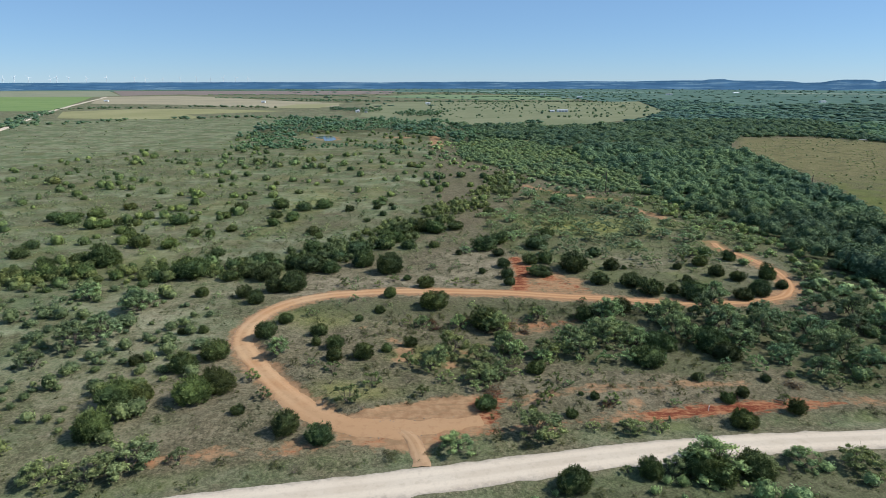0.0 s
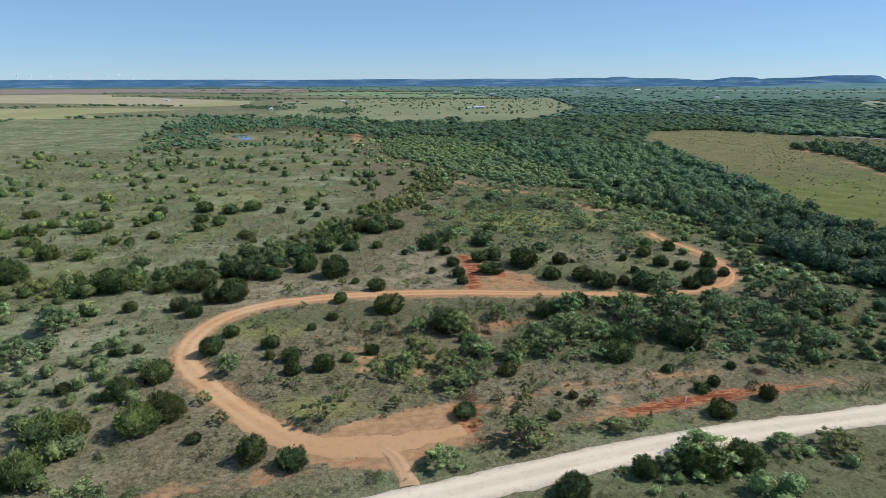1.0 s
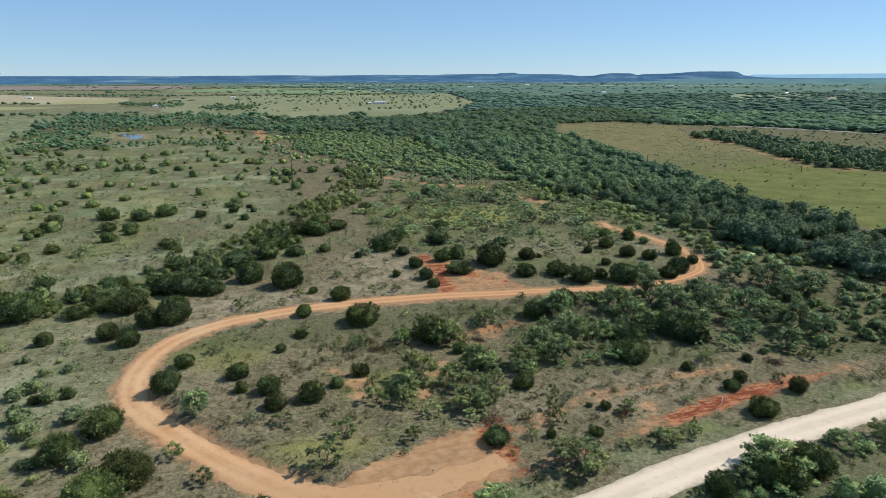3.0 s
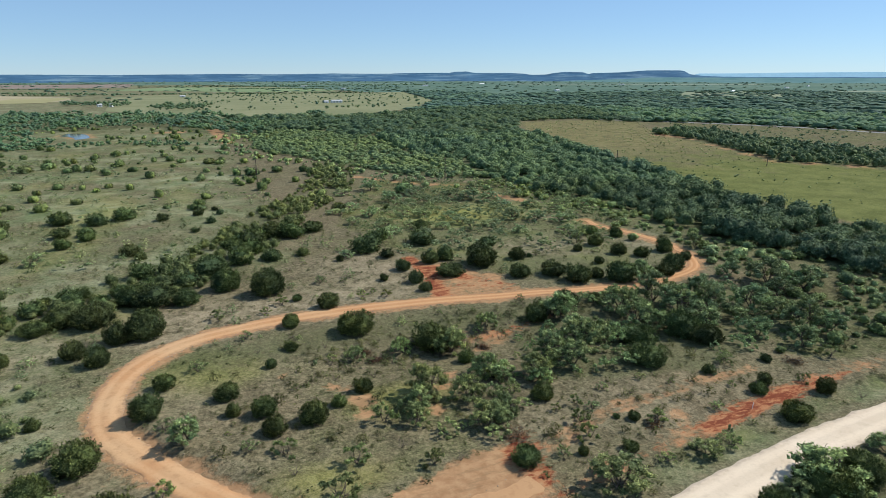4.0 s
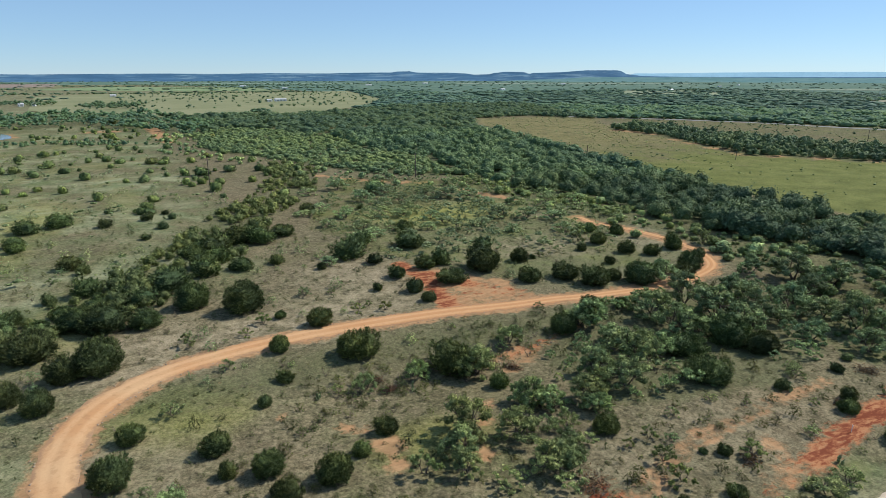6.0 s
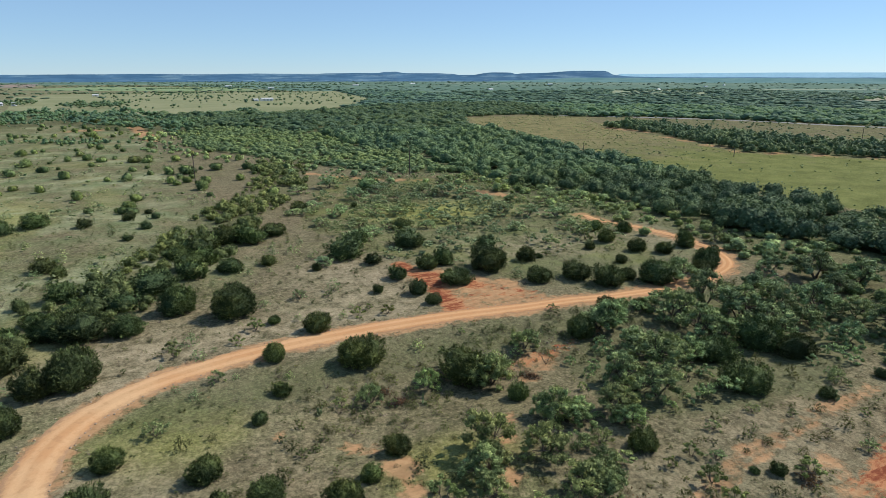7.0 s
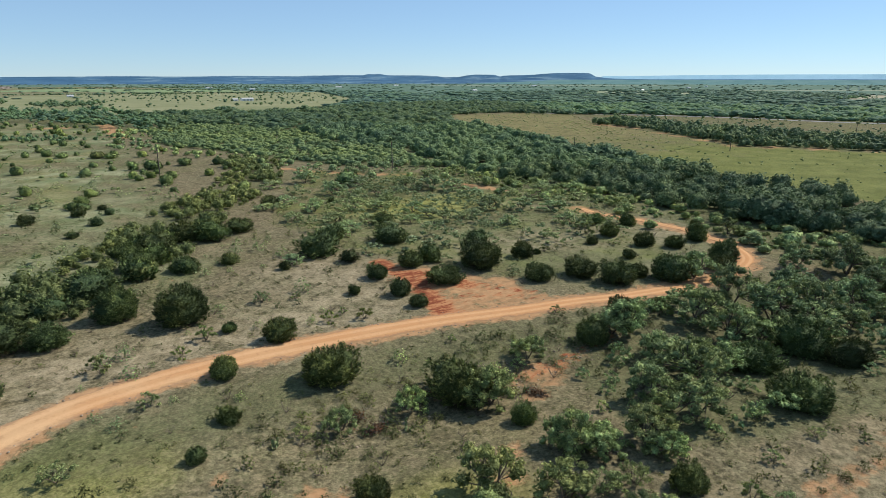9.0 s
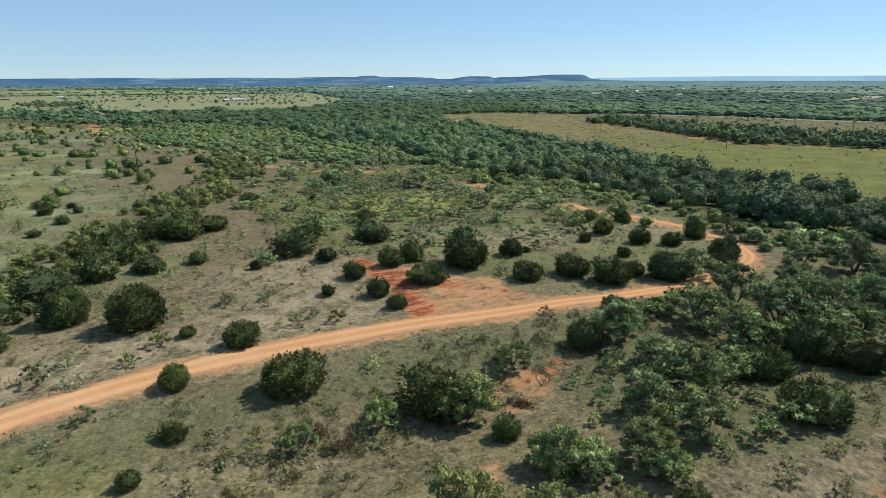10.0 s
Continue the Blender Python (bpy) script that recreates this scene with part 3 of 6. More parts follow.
def strip(name, line, half, material, label, category, seed, lift=0.05, ragged=0.35, step=0.6, crown=0.08):
    pts = smooth_line(line, step)
    r = np.random.RandomState(seed)
    n = len(pts)
    jl, jr = (np.convolve(r.uniform(-1, 1, n + 4), np.ones(3) / 2, "same")[2:-2] * ragged for _ in range(2))
    verts, across, along = [], [], []
    cols = (-1, -0.75, -0.45, -0.15, 0.15, 0.45, 0.75, 1)
    for k, p in enumerate(pts):
        d = (pts[min(k + 1, n - 1)] - pts[max(k - 1, 0)]).normalized()
        side = Vector((d.y, -d.x))
        w = half(k / (n - 1)) if callable(half) else half
        for c in cols:
            off = c * w + (jl[k] if c == -1 else jr[k] if c == 1 else 0)
            q = p + side * off
            rut = -0.04 if abs(c) == 0.45 else 0.0
            edge = -lift * 0.8 if abs(c) == 1 else 0
            verts.append((q.x, q.y, lift + edge + rut + crown * (1 - c * c)))
            across.append(c)
            along.append(k / (n - 1))
    v = np.array(verts)
    v[:, 2] += height(v[:, 0], v[:, 1])
    m = len(cols)
    i = np.arange(n * m).reshape(n, m)
    quads = np.stack([i[:-1, :-1], i[:-1, 1:], i[1:, 1:], i[1:, :-1]], axis=-1).reshape(-1, 4)
    me = mesh_from(name, v, quads, material, True)
    me.attributes.new("across", "FLOAT", "POINT").data.foreach_set("value", np.array(across, dtype=np.float32))
    me.attributes.new("along", "FLOAT", "POINT").data.foreach_set("value", np.array(along, dtype=np.float32))
    return tagged(new(name, me), label, category, kind="structure")


def flat_field(name, poly, material, label, z=0.25):
    """A far field: a thin sheet over the ground."""
    bm = bmesh.new()
    bm.faces.new([bm.verts.new((x, y, z)) for x, y in poly])
    bmesh.ops.recalc_face_normals(bm, faces=bm.faces)
    if bm.faces[:][0].normal.z < 0:
        bmesh.ops.reverse_faces(bm, faces=bm.faces)
    me = bpy.data.meshes.new(name)
    bm.to_mesh(me)
    bm.free()
    me.materials.append(material)
    return tagged(new(name, me), label, "field", kind="structure")


build_ground()
strip("road", ROAD, lambda u: float(np.interp(u, [0.40, 0.48], [2.9, 2.45])), MAT_ROAD, "pale caliche gravel road across the pasture", "road", 11, 0.06, 0.25, 0.8, 0.12)
strip("driveway", DRIVEWAY, 1.15, MAT_DRIVE, "narrow dirt driveway joining the gravel road", "dirt track", 15, 0.05, 0.2)
strip("track", TRACK, lambda u: float(np.interp(u, [0, 0.05, 0.1, 0.14, 0.5, 0.62, 0.72, 1], [1.2, 2.4, 2.5, 2.2, 2.2, 1.6, 1.35, 1.2])), MAT_TRACK, "curving tan dirt track with wheel ruts", "dirt track", 12, 0.05, 0.42)

# ---- far fields, ridges ----
FAR = [
    ("light_green_crop_field", [(-1842, 1998), (-1107, 2005), (-680, 1110), (-700, 1063), (-989, 1067)], (0.165, 0.235, 0.085), (0.2, 0.265, 0.1)),
    ("yellow_grass_field", [(-530, 862), (-633, 1047), (-560, 1140), (-430, 1150), (-260, 1071), (-392, 960), (-320, 862), (-414, 840)], (0.25, 0.24, 0.115), (0.3, 0.28, 0.14)),
    ("tan_stubble_field", [(-1084, 2013), (-905, 2142), (-725, 2013), (-449, 1655), (-238, 1448), (-204, 1239), (-322, 1183), (-578, 1360), (-741, 1400), (-795, 1425)], (0.3, 0.265, 0.175), (0.35, 0.3, 0.2)),
    ("ploughed_brown_field", [(-1645, 3166), (-236, 3165), (-203, 2431), (-810, 2250), (-982, 2377), (-1089, 2148)], (0.235, 0.185, 0.155), (0.205, 0.17, 0.15)),
    ("pale_tan_field", [(-2600, 3000), (-1660, 3160), (-1100, 2160), (-1107, 2005), (-2300, 1990)], (0.22, 0.235, 0.15), (0.26, 0.255, 0.17)),
    ("green_hay_field", [(-241, 2014), (-100, 1900), (131, 1700), (359, 1700), (330, 2150), (-60, 2400)], (0.155, 0.215, 0.11), (0.19, 0.24, 0.13)),
    ("yellow_stubble_field", [(-330, 1180), (-235, 1185), (-225, 1430), (-320, 1400)], (0.27, 0.255, 0.135), (0.3, 0.28, 0.15)),
    ("dry_ranch_field", [(-120, 900), (-15, 720), (98, 670), (229, 803), (363, 1020), (485, 1569), (380, 1530), (-60, 1560), (-160, 1400)], (0.17, 0.185, 0.1), (0.215, 0.218, 0.125)),
    ("pale_ranch_field", [(815, 950), (995, 901), (1147, 967), (1326, 1264), (1120, 1300), (951, 1093)], (0.19, 0.225, 0.145), (0.23, 0.25, 0.17)),
    ("pale_clearing", [(942, 612), (1063, 634), (1332, 732), (1330, 692), (1146, 608), (965, 575)], (0.26, 0.25, 0.18), (0.29, 0.27, 0.2)),
    # the farthest fields: crop colours with a blue-green haze tint added
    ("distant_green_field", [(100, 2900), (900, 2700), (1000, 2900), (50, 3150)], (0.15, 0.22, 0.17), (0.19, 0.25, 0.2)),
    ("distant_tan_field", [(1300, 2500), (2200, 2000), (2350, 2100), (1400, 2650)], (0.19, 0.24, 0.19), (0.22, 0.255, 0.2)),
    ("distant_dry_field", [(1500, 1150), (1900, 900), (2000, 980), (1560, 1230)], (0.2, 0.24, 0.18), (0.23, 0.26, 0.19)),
]
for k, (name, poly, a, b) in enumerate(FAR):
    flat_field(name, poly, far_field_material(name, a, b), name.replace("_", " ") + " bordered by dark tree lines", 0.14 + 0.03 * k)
# scrub of the far plain, its tones mixed with blue-green distance haze
plain = Nodes("far_plain_haze_scrub", 0.95)
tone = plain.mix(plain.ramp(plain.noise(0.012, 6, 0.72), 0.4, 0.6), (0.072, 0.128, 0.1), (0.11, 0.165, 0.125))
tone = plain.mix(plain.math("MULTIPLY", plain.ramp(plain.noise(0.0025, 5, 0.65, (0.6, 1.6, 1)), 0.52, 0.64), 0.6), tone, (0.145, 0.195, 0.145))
hazed_plain = plain.colour(tone).mat
flat_field("far_plain", [(-4600, 3000), (100, 2850), (330, 2150), (400, 1560), (486, 1560), (363, 1015), (240, 800), (480, 800), (560, 200), (4600, 200), (4600, 4600), (-4600, 4600)], hazed_plain, "wide far plain of scrub woodland with blue-green haze in its colour", 0.15)
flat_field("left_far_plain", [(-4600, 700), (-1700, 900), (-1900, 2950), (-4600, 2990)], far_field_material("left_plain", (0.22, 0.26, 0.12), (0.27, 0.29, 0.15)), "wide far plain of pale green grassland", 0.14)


def ridge(name, radius, profile, material, label, seed, rough=1.5, base=-5.0):
    """A long wooded ridge on the horizon; profile: azimuth in degrees, crest height."""
    az = np.arange(-100, 130, 0.2)
    h = np.interp(az, [p[0] for p in profile], [p[1] for p in profile])
    r = np.random.RandomState(seed)
    jag = np.convolve(r.uniform(-1, 1, len(az) + 8), np.ones(5) / 3, "same")[4:-4]
    h = h + jag * rough
    rings = []
    for dr, f in ((-420, 0.0), (-260, 0.28), (-90, 0.62), (-30, 0.97), (0, 1.0), (160, 0.0)):
        d = radius + dr + 12 * np.convolve(r.uniform(-1, 1, len(az) + 8), np.ones(7) / 3, "same")[4:-4]
        a = np.radians(az)
        rings.append(np.stack([np.sin(a) * d, np.cos(a) * d, base + (h - base) * f], 1))
    v = np.concatenate(rings)
    n, k = len(az), len(rings)
    i = np.arange(n * k).reshape(k, n)
    quads = np.stack([i[:-1, :-1], i[:-1, 1:], i[1:, 1:], i[1:, :-1]], axis=-1).reshape(-1, 4)
    return tagged(new(name, mesh_from(name, v, quads, material, True)), label, "hills", kind="structure")


ridge("ridge", 4350, [(-100, 38), (-35, 38), (-10.7, 41), (-5.7, 38), (2.9, 44), (7.4, 42), (11.6, 47), (15.5, 45), (19.5, 51), (22.2, 52), (22.6, 58), (23.7, 61), (24.3, 51), (27, 51), (28.7, 47), (29.3, 39), (30.7, 40), (31.4, 51), (32.2, 57), (33.9, 54), (34.3, 43), (34.7, 50), (36.8, 54), (38.2, 61), (39.2, 66), (41.9, 66), (42.2, 60), (42.6, 43), (43.5, 33), (45.1, 28), (48, 26), (130, 26)], MAT_HAZERIDGE, "long wooded ridge with flat-topped mesas, haze blue put into its colour", 21, 0.8)
# the rise has scrub colours shifted to blue-green to stand for haze
ridge("far_rise", 4000, [(-100, -4), (30, -4), (34.4, 8), (37.3, 15), (39.1, 24), (45.5, 24), (58, 23), (130, 23)], far_field_material("far_rise_haze_scrub", (0.08, 0.17, 0.175), (0.115, 0.205, 0.205)), "gently rising plain below the mesas, coloured with blue-green haze", 23, 0.4)
ridge("distant_ridge", 4600, [(-100, 20), (30, 20), (42.9, 36), (43.3, 47), (46.4, 48), (49.7, 52), (54.4, 55), (58, 56), (75, 54), (130, 50)], MAT_PALEHAZERIDGE, "far horizon ridge with pale haze put into its colour", 22, 0.4)

# ---- plants ----


def dome_radius(theta, phi, bumps):
    """A lumpy dome of width about one."""
    r = np.full(np.shape(theta), 0.36)
    for bt, bp, amp, spread in bumps:
        c = np.cos(phi) * np.cos(bp) * np.cos(theta - bt) + np.sin(phi) * np.sin(bp)
        r = r + amp * np.exp((c - 1) / spread)
    return r


def spikes(p, n, size, r, slim=0.38):
    """Small leafy tufts: folded blades, at points p with outward ways n."""
    k = len(p)
    n = n + r.normal(0, 0.34, (k, 3))
    n /= np.linalg.norm(n, axis=1)[:, None]
    t = np.cross(n, r.normal(0, 1, (k, 3)))
    t /= np.linalg.norm(t, axis=1)[:, None]
    b = np.cross(n, t)
    s = (size * r.uniform(0.55, 1.35, k))[:, None]
    corners = [p + s * slim * (t * math.cos(a) + b * math.sin(a)) - n * s * 0.4 for a in (0, 2.09, 4.19)]
    v = np.stack(corners + [p + s * n * 0.9], 1).reshape(-1, 3)
    i = np.arange(k)[:, None] * 4
    f = np.concatenate([i + [[0, 1, 3]], i + [[1, 2, 3]]], 1).reshape(-1, 3)
    return v, f


def leaves(p, n, size, r, loose=0.6):
    """Leafy sprays: bent diamonds of two faces."""
    k = len(p)
    n = n + r.normal(0, loose, (k, 3))
    n /= np.linalg.norm(n, axis=1)[:, None]
    t = np.cross(n, r.normal(0, 1, (k, 3)))
    t /= np.linalg.norm(t, axis=1)[:, None]
    b = np.cross(n, t)
    s = (size * r.uniform(0.55, 1.45, k))[:, None]
    v = np.stack([p - t * s, p + b * s * 0.55 - n * s * 0.25, p + t * s, p - b * s * 0.55 - n * s * 0.25], 1).reshape(-1, 3)
    i = np.arange(k)[:, None] * 4
    f = np.concatenate([i + [[0, 1, 2]], i + [[0, 2, 3]]], 1).reshape(-1, 3)
    return v, f


def join(*pairs):
    v, f, at = [], [], 0
    for a, b in pairs:
        v.append(a)
        f.append(b + at)
        at += len(a)
    return np.concatenate(v), np.concatenate(f)


def tube(a, b, ra, rb, sides=5):
    a, b = np.array(a, float), np.array(b, float)
    d = (b - a) / np.linalg.norm(b - a)
    t = np.cross(d, [0.3, 0.9, 0.1])
    t /= np.linalg.norm(t)
    u = np.cross(d, t)
    ang = np.arange(sides) * 2 * math.pi / sides
    ring = np.cos(ang)[:, None] * t + np.sin(ang)[:, None] * u
    v = np.concatenate([a + ring * ra, b + ring * rb])
    i = np.arange(sides)
    j = (i + 1) % sides
    return v, np.concatenate([np.stack([i, j, j + sides], 1), np.stack([i, j + sides, i + sides], 1)])


def ball(r, squash, rough=0.25):
    """A rough low ball."""
    bm = bmesh.new()
    bmesh.ops.create_icosphere(bm, subdivisions=1, radius=1.0)
    v = np.array([q.co for q in bm.verts]) * squash * r.uniform(1 - rough, 1 + rough * 0.6, (len(bm.verts), 1))
    f = np.array([[q.index for q in t.verts] for t in bm.faces])
    bm.free()
    return v, f


def juniper_crown(seed, plumes=150, per=13, size=0.05, tall=0.8, around=14, rise=0.55, heart=0.8):
    """A dense dome of upright plumes, each a bunch of small tufts, over a dark heart."""
    r = np.random.RandomState(seed)
    bumps = [(r.uniform(0, 6.28), r.uniform(-0.4, 1.2), r.uniform(-0.03, 0.06), r.uniform(0.01, 0.05)) for _ in range(26)]
    bumps += [(r.uniform(0, 6.28), r.uniform(-0.1, 1.3), r.uniform(0.03, 0.15), r.uniform(0.08, 0.22)) for _ in range(5)]
    mid, shape = np.array([0, 0, 0.22]), np.array([1.1, 1.1, tall * 1.32])
    theta, sp = r.uniform(0, 6.28, plumes), r.uniform(-0.5, 1, plumes)
    phi = np.arcsin(sp)
    way = np.stack([np.cos(phi) * np.cos(theta), np.cos(phi) * np.sin(theta), np.sin(phi)], 1)
    rad = dome_radius(theta, phi, bumps) * r.uniform(0.92, 1.03, plumes)
    axis_ = way * 0.75 + np.array([0, 0, rise]) + r.normal(0, 0.12, (plumes, 3))
    axis_ /= np.linalg.norm(axis_, axis=1)[:, None]
    base = np.repeat(mid + way * rad[:, None] * shape, per, 0)
    ax = np.repeat(axis_, per, 0)
    p = base + r.normal(0, 0.028, base.shape) + ax * r.uniform(-0.05, 0.05, (len(base), 1))
    sprays = spikes(p, ax, size, r)
    up = np.radians(np.linspace(-32, 89, around // 2))
    tt, pp = np.meshgrid(np.arange(around) * 6.283 / around, up)
    w = np.stack([np.cos(pp) * np.cos(tt), np.cos(pp) * np.sin(tt), np.sin(pp)], -1).reshape(-1, 3)
    core = mid + w * (dome_radius(tt.ravel(), pp.ravel(), bumps) * heart * r.uniform(0.86, 1.04, tt.size))[:, None] * shape
    i = np.arange(tt.size).reshape(len(up), around)
    nx = np.roll(i, -1, 1)
    quads = np.concatenate([np.stack([i[:-1], nx[:-1], nx[1:]], -1).reshape(-1, 3), np.stack([i[:-1], nx[1:], i[1:]], -1).reshape(-1, 3)])
    v, f = join(sprays, (core, quads))
    v[:, 2] = np.maximum(v[:, 2], 0.01)
    return v, f


def broadleaf(seed, clumps, count, size, airy=0.5, heart=0.0):
    """Crown and limbs of a spreading tree of width about one: leafy clumps at the ends of crooked limbs, with gaps between."""
    r = np.random.RandomState(seed)
    crown, limbs = [], []
    stems = r.randint(2, 5)
    bases = [np.array([r.uniform(-0.05, 0.05), r.uniform(-0.05, 0.05), -0.03]) for _ in range(stems)]
    knees = [np.array([math.cos(k * 6.28 / stems + seed) * 0.13, math.sin(k * 6.28 / stems + seed) * 0.13, r.uniform(0.16, 0.28)]) for k in range(stems)]
    for b, q in zip(bases, knees):
        limbs.append(tube(b, q, 0.018, 0.012))
    skew, tops = r.uniform(0, 6.28), r.uniform(0.3, 0.42)
    for k in range(clumps):
        a, d = k * 2.4 + r.uniform(-0.5, 0.5), 0.45 * math.sqrt((k + 0.4) / clumps)
        d *= 1 + 0.18 * math.cos(a - skew)
        rise = 1 - (d / 0.5) ** 2
        c = np.array([math.cos(a) * d, math.sin(a) * d, 0.1 + tops * rise + r.uniform(0.0, 0.24) - (r.uniform(0.1, 0.3) if k % 3 == 2 else 0)])
        c[2] = max(c[2], 0.09)
        rad = np.array([1, 1, 0.85]) * r.uniform(0.07, 0.135)
        n = int(count / clumps * r.uniform(0.6, 1.4))
        w = r.normal(0, 1, (n, 3))
        w /= np.linalg.norm(w, axis=1)[:, None]
        w[:, 2] = np.where(w[:, 2] < -0.4, -w[:, 2], w[:, 2])
        p = c + w * rad * (r.uniform(airy, 1.3, n) ** 0.7)[:, None]
        p[:, 2] = np.maximum(p[:, 2], 0.02)
        crown.append(leaves(p, w + [0, 0, 0.2], size, r, 0.55))
        if heart:
            bv, bf = ball(r, rad * heart)
            crown.append((bv + c, bf))
        q = knees[int(np.argmin([np.hypot(*(c - v)[:2]) for v in knees]))]
        fork = q + (c - q) * 0.55 + r.normal(0, 0.025, 3)
        limbs += [tube(q, fork, 0.0095, 0.006, 3), tube(fork, c, 0.006, 0.003, 3)]
        limbs.append(tube(fork, c + r.normal(0, 1, 3) * rad * 0.9, 0.005, 0.002, 3))
    return join(*crown), join(*limbs)


def make_tree(name, crown, limbs, leaf, label, category, group):
    root = new(name)
    root.empty_display_size = 0.1
    for nm, (v, f), mat in (("trunk", limbs, MAT_BARK), ("crown", crown, leaf)):
        ob = new(nm, mesh_from(nm, v, f, mat))
        ob.parent = root
    return tagged(root, label, category, group)


def stump(seed):
    r = np.random.RandomState(seed)
    return join(*[tube((0, 0, -0.03), (r.uniform(-0.12, 0.12), r.uniform(-0.12, 0.12), 0.45), 0.05, 0.02) for _ in range(3)])


def plant_all(kinds, places, flatten, seed, labeller):
    """Sets a copy of a kind at each place (x, y, width)."""
    r = random.Random(seed)
    used = set()
    for x, y, w in places:
        w = min(w, 9.0)
        k = r.randrange(len(kinds))
        tall = r.uniform(*flatten) * (0.88 if w > 5 else 1.0)
        m = Matrix.LocRotScale((x, y, float(height(x, y)) - 0.05), Euler((0, 0, r.uniform(0, 6.28))), (w * r.uniform(0.94, 1.06), w * r.uniform(0.94, 1.06), w * tall))
        if k in used:
            ob = copy_thing(kinds[k], m @ Matrix.Diagonal((*(1 / v for v in kinds[k].scale), 1)))
        else:
            used.add(k)
            ob = kinds[k]
            ob.matrix_basis = m
        tagged(ob, labeller(x, y, w))
    for k in range(len(kinds)):
        if k not in used:
            for o in [*kinds[k].children, kinds[k]]:
                bpy.data.objects.remove(o)


JUNIPERS_A = [
    (16.9, 67.9, 5.1), (27.4, 70.4, 3.7), (-17.7, 78.1, 4.3), (-23.2, 80.4, 4.4), (-51.2, 79.4, 5.8), (-52.1, 88.6, 6.2), (-48.8, 89.8, 4.2), (45.5, 82.6, 4.1),
    (20, 85, 2.1), (-31.7, 85.1, 2.3), (55.3, 85.9, 3), (14.1, 86.4, 1.4), (6.8, 87.6, 3.9), (46, 89.4, 2.6),
    (24.7, 90.3, 1.8), (49.2, 91.2, 2.3), (22.8, 91.5, 1), (-40.2, 89.6, 6.4), (-37.2, 92.8, 6.2), (55.7, 96.5, 1.9),
    (44, 96.8, 2.1), (16.5, 100.1, 3.5), (-46.1, 100.3, 4.7), (37.4, 103.2, 6.4), (-55.9, 102.8, 2.9), (-20.3, 104.9, 3.4),
    (53.6, 106.6, 5.4), (-15, 106, 4.1), (-10.9, 109.1, 2.2), (-42.4, 105.3, 5.6), (53.2, 111.7, 7.3), (-20.7, 109.9, 3.8),
    (42.7, 111.8, 6.2),
]
JUNIPERS_B = [
    (-24.8, 111.1, 2.1), (-6.4, 112.7, 3.1), (-35.6, 114.7, 4.6), (11.8, 116.4, 3), (-25.2, 116.5, 3.5), (-53.2, 116.9, 2.1),
    (-49.1, 117.3, 2.1), (9.5, 124.8, 7.7), (-33.6, 122.8, 3.3), (-18.2, 124.6, 2.1), (31.2, 127.2, 4.5), (-14.1, 130.5, 2.6),
    (46.5, 130, 2.8), (40.2, 130.6, 5.2), (-2.2, 134.4, 6.7), (-43.5, 135.2, 4.1), (71.4, 137.7, 4.5), (60, 138.9, 7.1),
    (-47.4, 139.4, 4.5), (-12.8, 139.9, 3.6), (-57.9, 140, 3.2), (76.6, 141, 6.1), (50.8, 142, 6.4), (56.1, 142.5, 3.3),
    (-41.2, 143.6, 4.7), (-37.1, 144.5, 7.5), (84.6, 145.6, 3.1), (-4.2, 147.3, 4.5), (47.9, 147.6, 6.1), (17, 148.7, 2.9),
    (39.9, 149.3, 5.3),
]
JUNIPERS_C = [
    (63, 151.3, 2.6), (76.3, 151.9, 4.1), (-55.5, 152.6, 5.3), (84.6, 153.3, 5), (-46, 153.3, 7.3), (-9.4, 153.8, 2.1),
    (16.9, 154.7, 3.7), (-51.5, 155, 5.5), (-65.8, 155.2, 9.1), (25.7, 156.1, 6), (72.6, 156.4, 4.7), (10.7, 158.6, 2.1),
    (-30.5, 158.9, 5.5), (-75.9, 159.8, 3.4), (-14.2, 160.1, 7.8), (35.8, 160.4, 7.8), (-36.5, 161.2, 9.1), (-108.9, 162, 4.3),
    (46.1, 162.1, 4.3), (49.9, 162.2, 1.6), (64.7, 162.9, 2.5), (-40.9, 163.2, 6.1), (16.9, 163.5, 3.7), (-94, 165.3, 8.7),
    (-101.6, 165.4, 6.3), (72, 165.6, 4.4), (-22.6, 165.7, 6.6), (24.6, 166.1, 4.4), (28.9, 167.1, 4.4), (-53, 167.7, 2.7),
    (-56.6, 168.4, 2.6),
]
JUNIPERS_D = [
    (82.3, 170.1, 4), (-50.3, 170.3, 3.8), (-124, 172.9, 5.6), (16.3, 174.9, 3.7), (-66.6, 175.2, 4.6), (44.5, 175.4, 4.9),
    (77.2, 175.4, 4.6), (4.7, 176.1, 2.3), (-25, 177.4, 9.4), (-45.5, 178.2, 2.9), (-39.5, 180.7, 5.8), (12.5, 181.6, 8.1),
    (-127, 183.2, 5.2), (28.6, 183.3, 7.7), (-10.4, 184.1, 5.2), (-84.4, 184.3, 5.9), (-94.3, 184.8, 7.3), (-2.9, 185.4, 3.5),
    (-17.7, 188.9, 6.5), (17.7, 189.3, 6.3), (-40.7, 194.9, 3.3), (-102.7, 195.5, 4.4), (-18.3, 197.8, 5.5), (-77.2, 198.2, 3.4),
    (-83.1, 199.5, 4.9), (-77.7, 199.7, 3.4), (34.6, 199.7, 4.9), (-43.5, 200, 5.7), (-104.9, 200.1, 4.5), (-13.5, 200.8, 8.5),
    (-2.4, 204.2, 7.4),
]
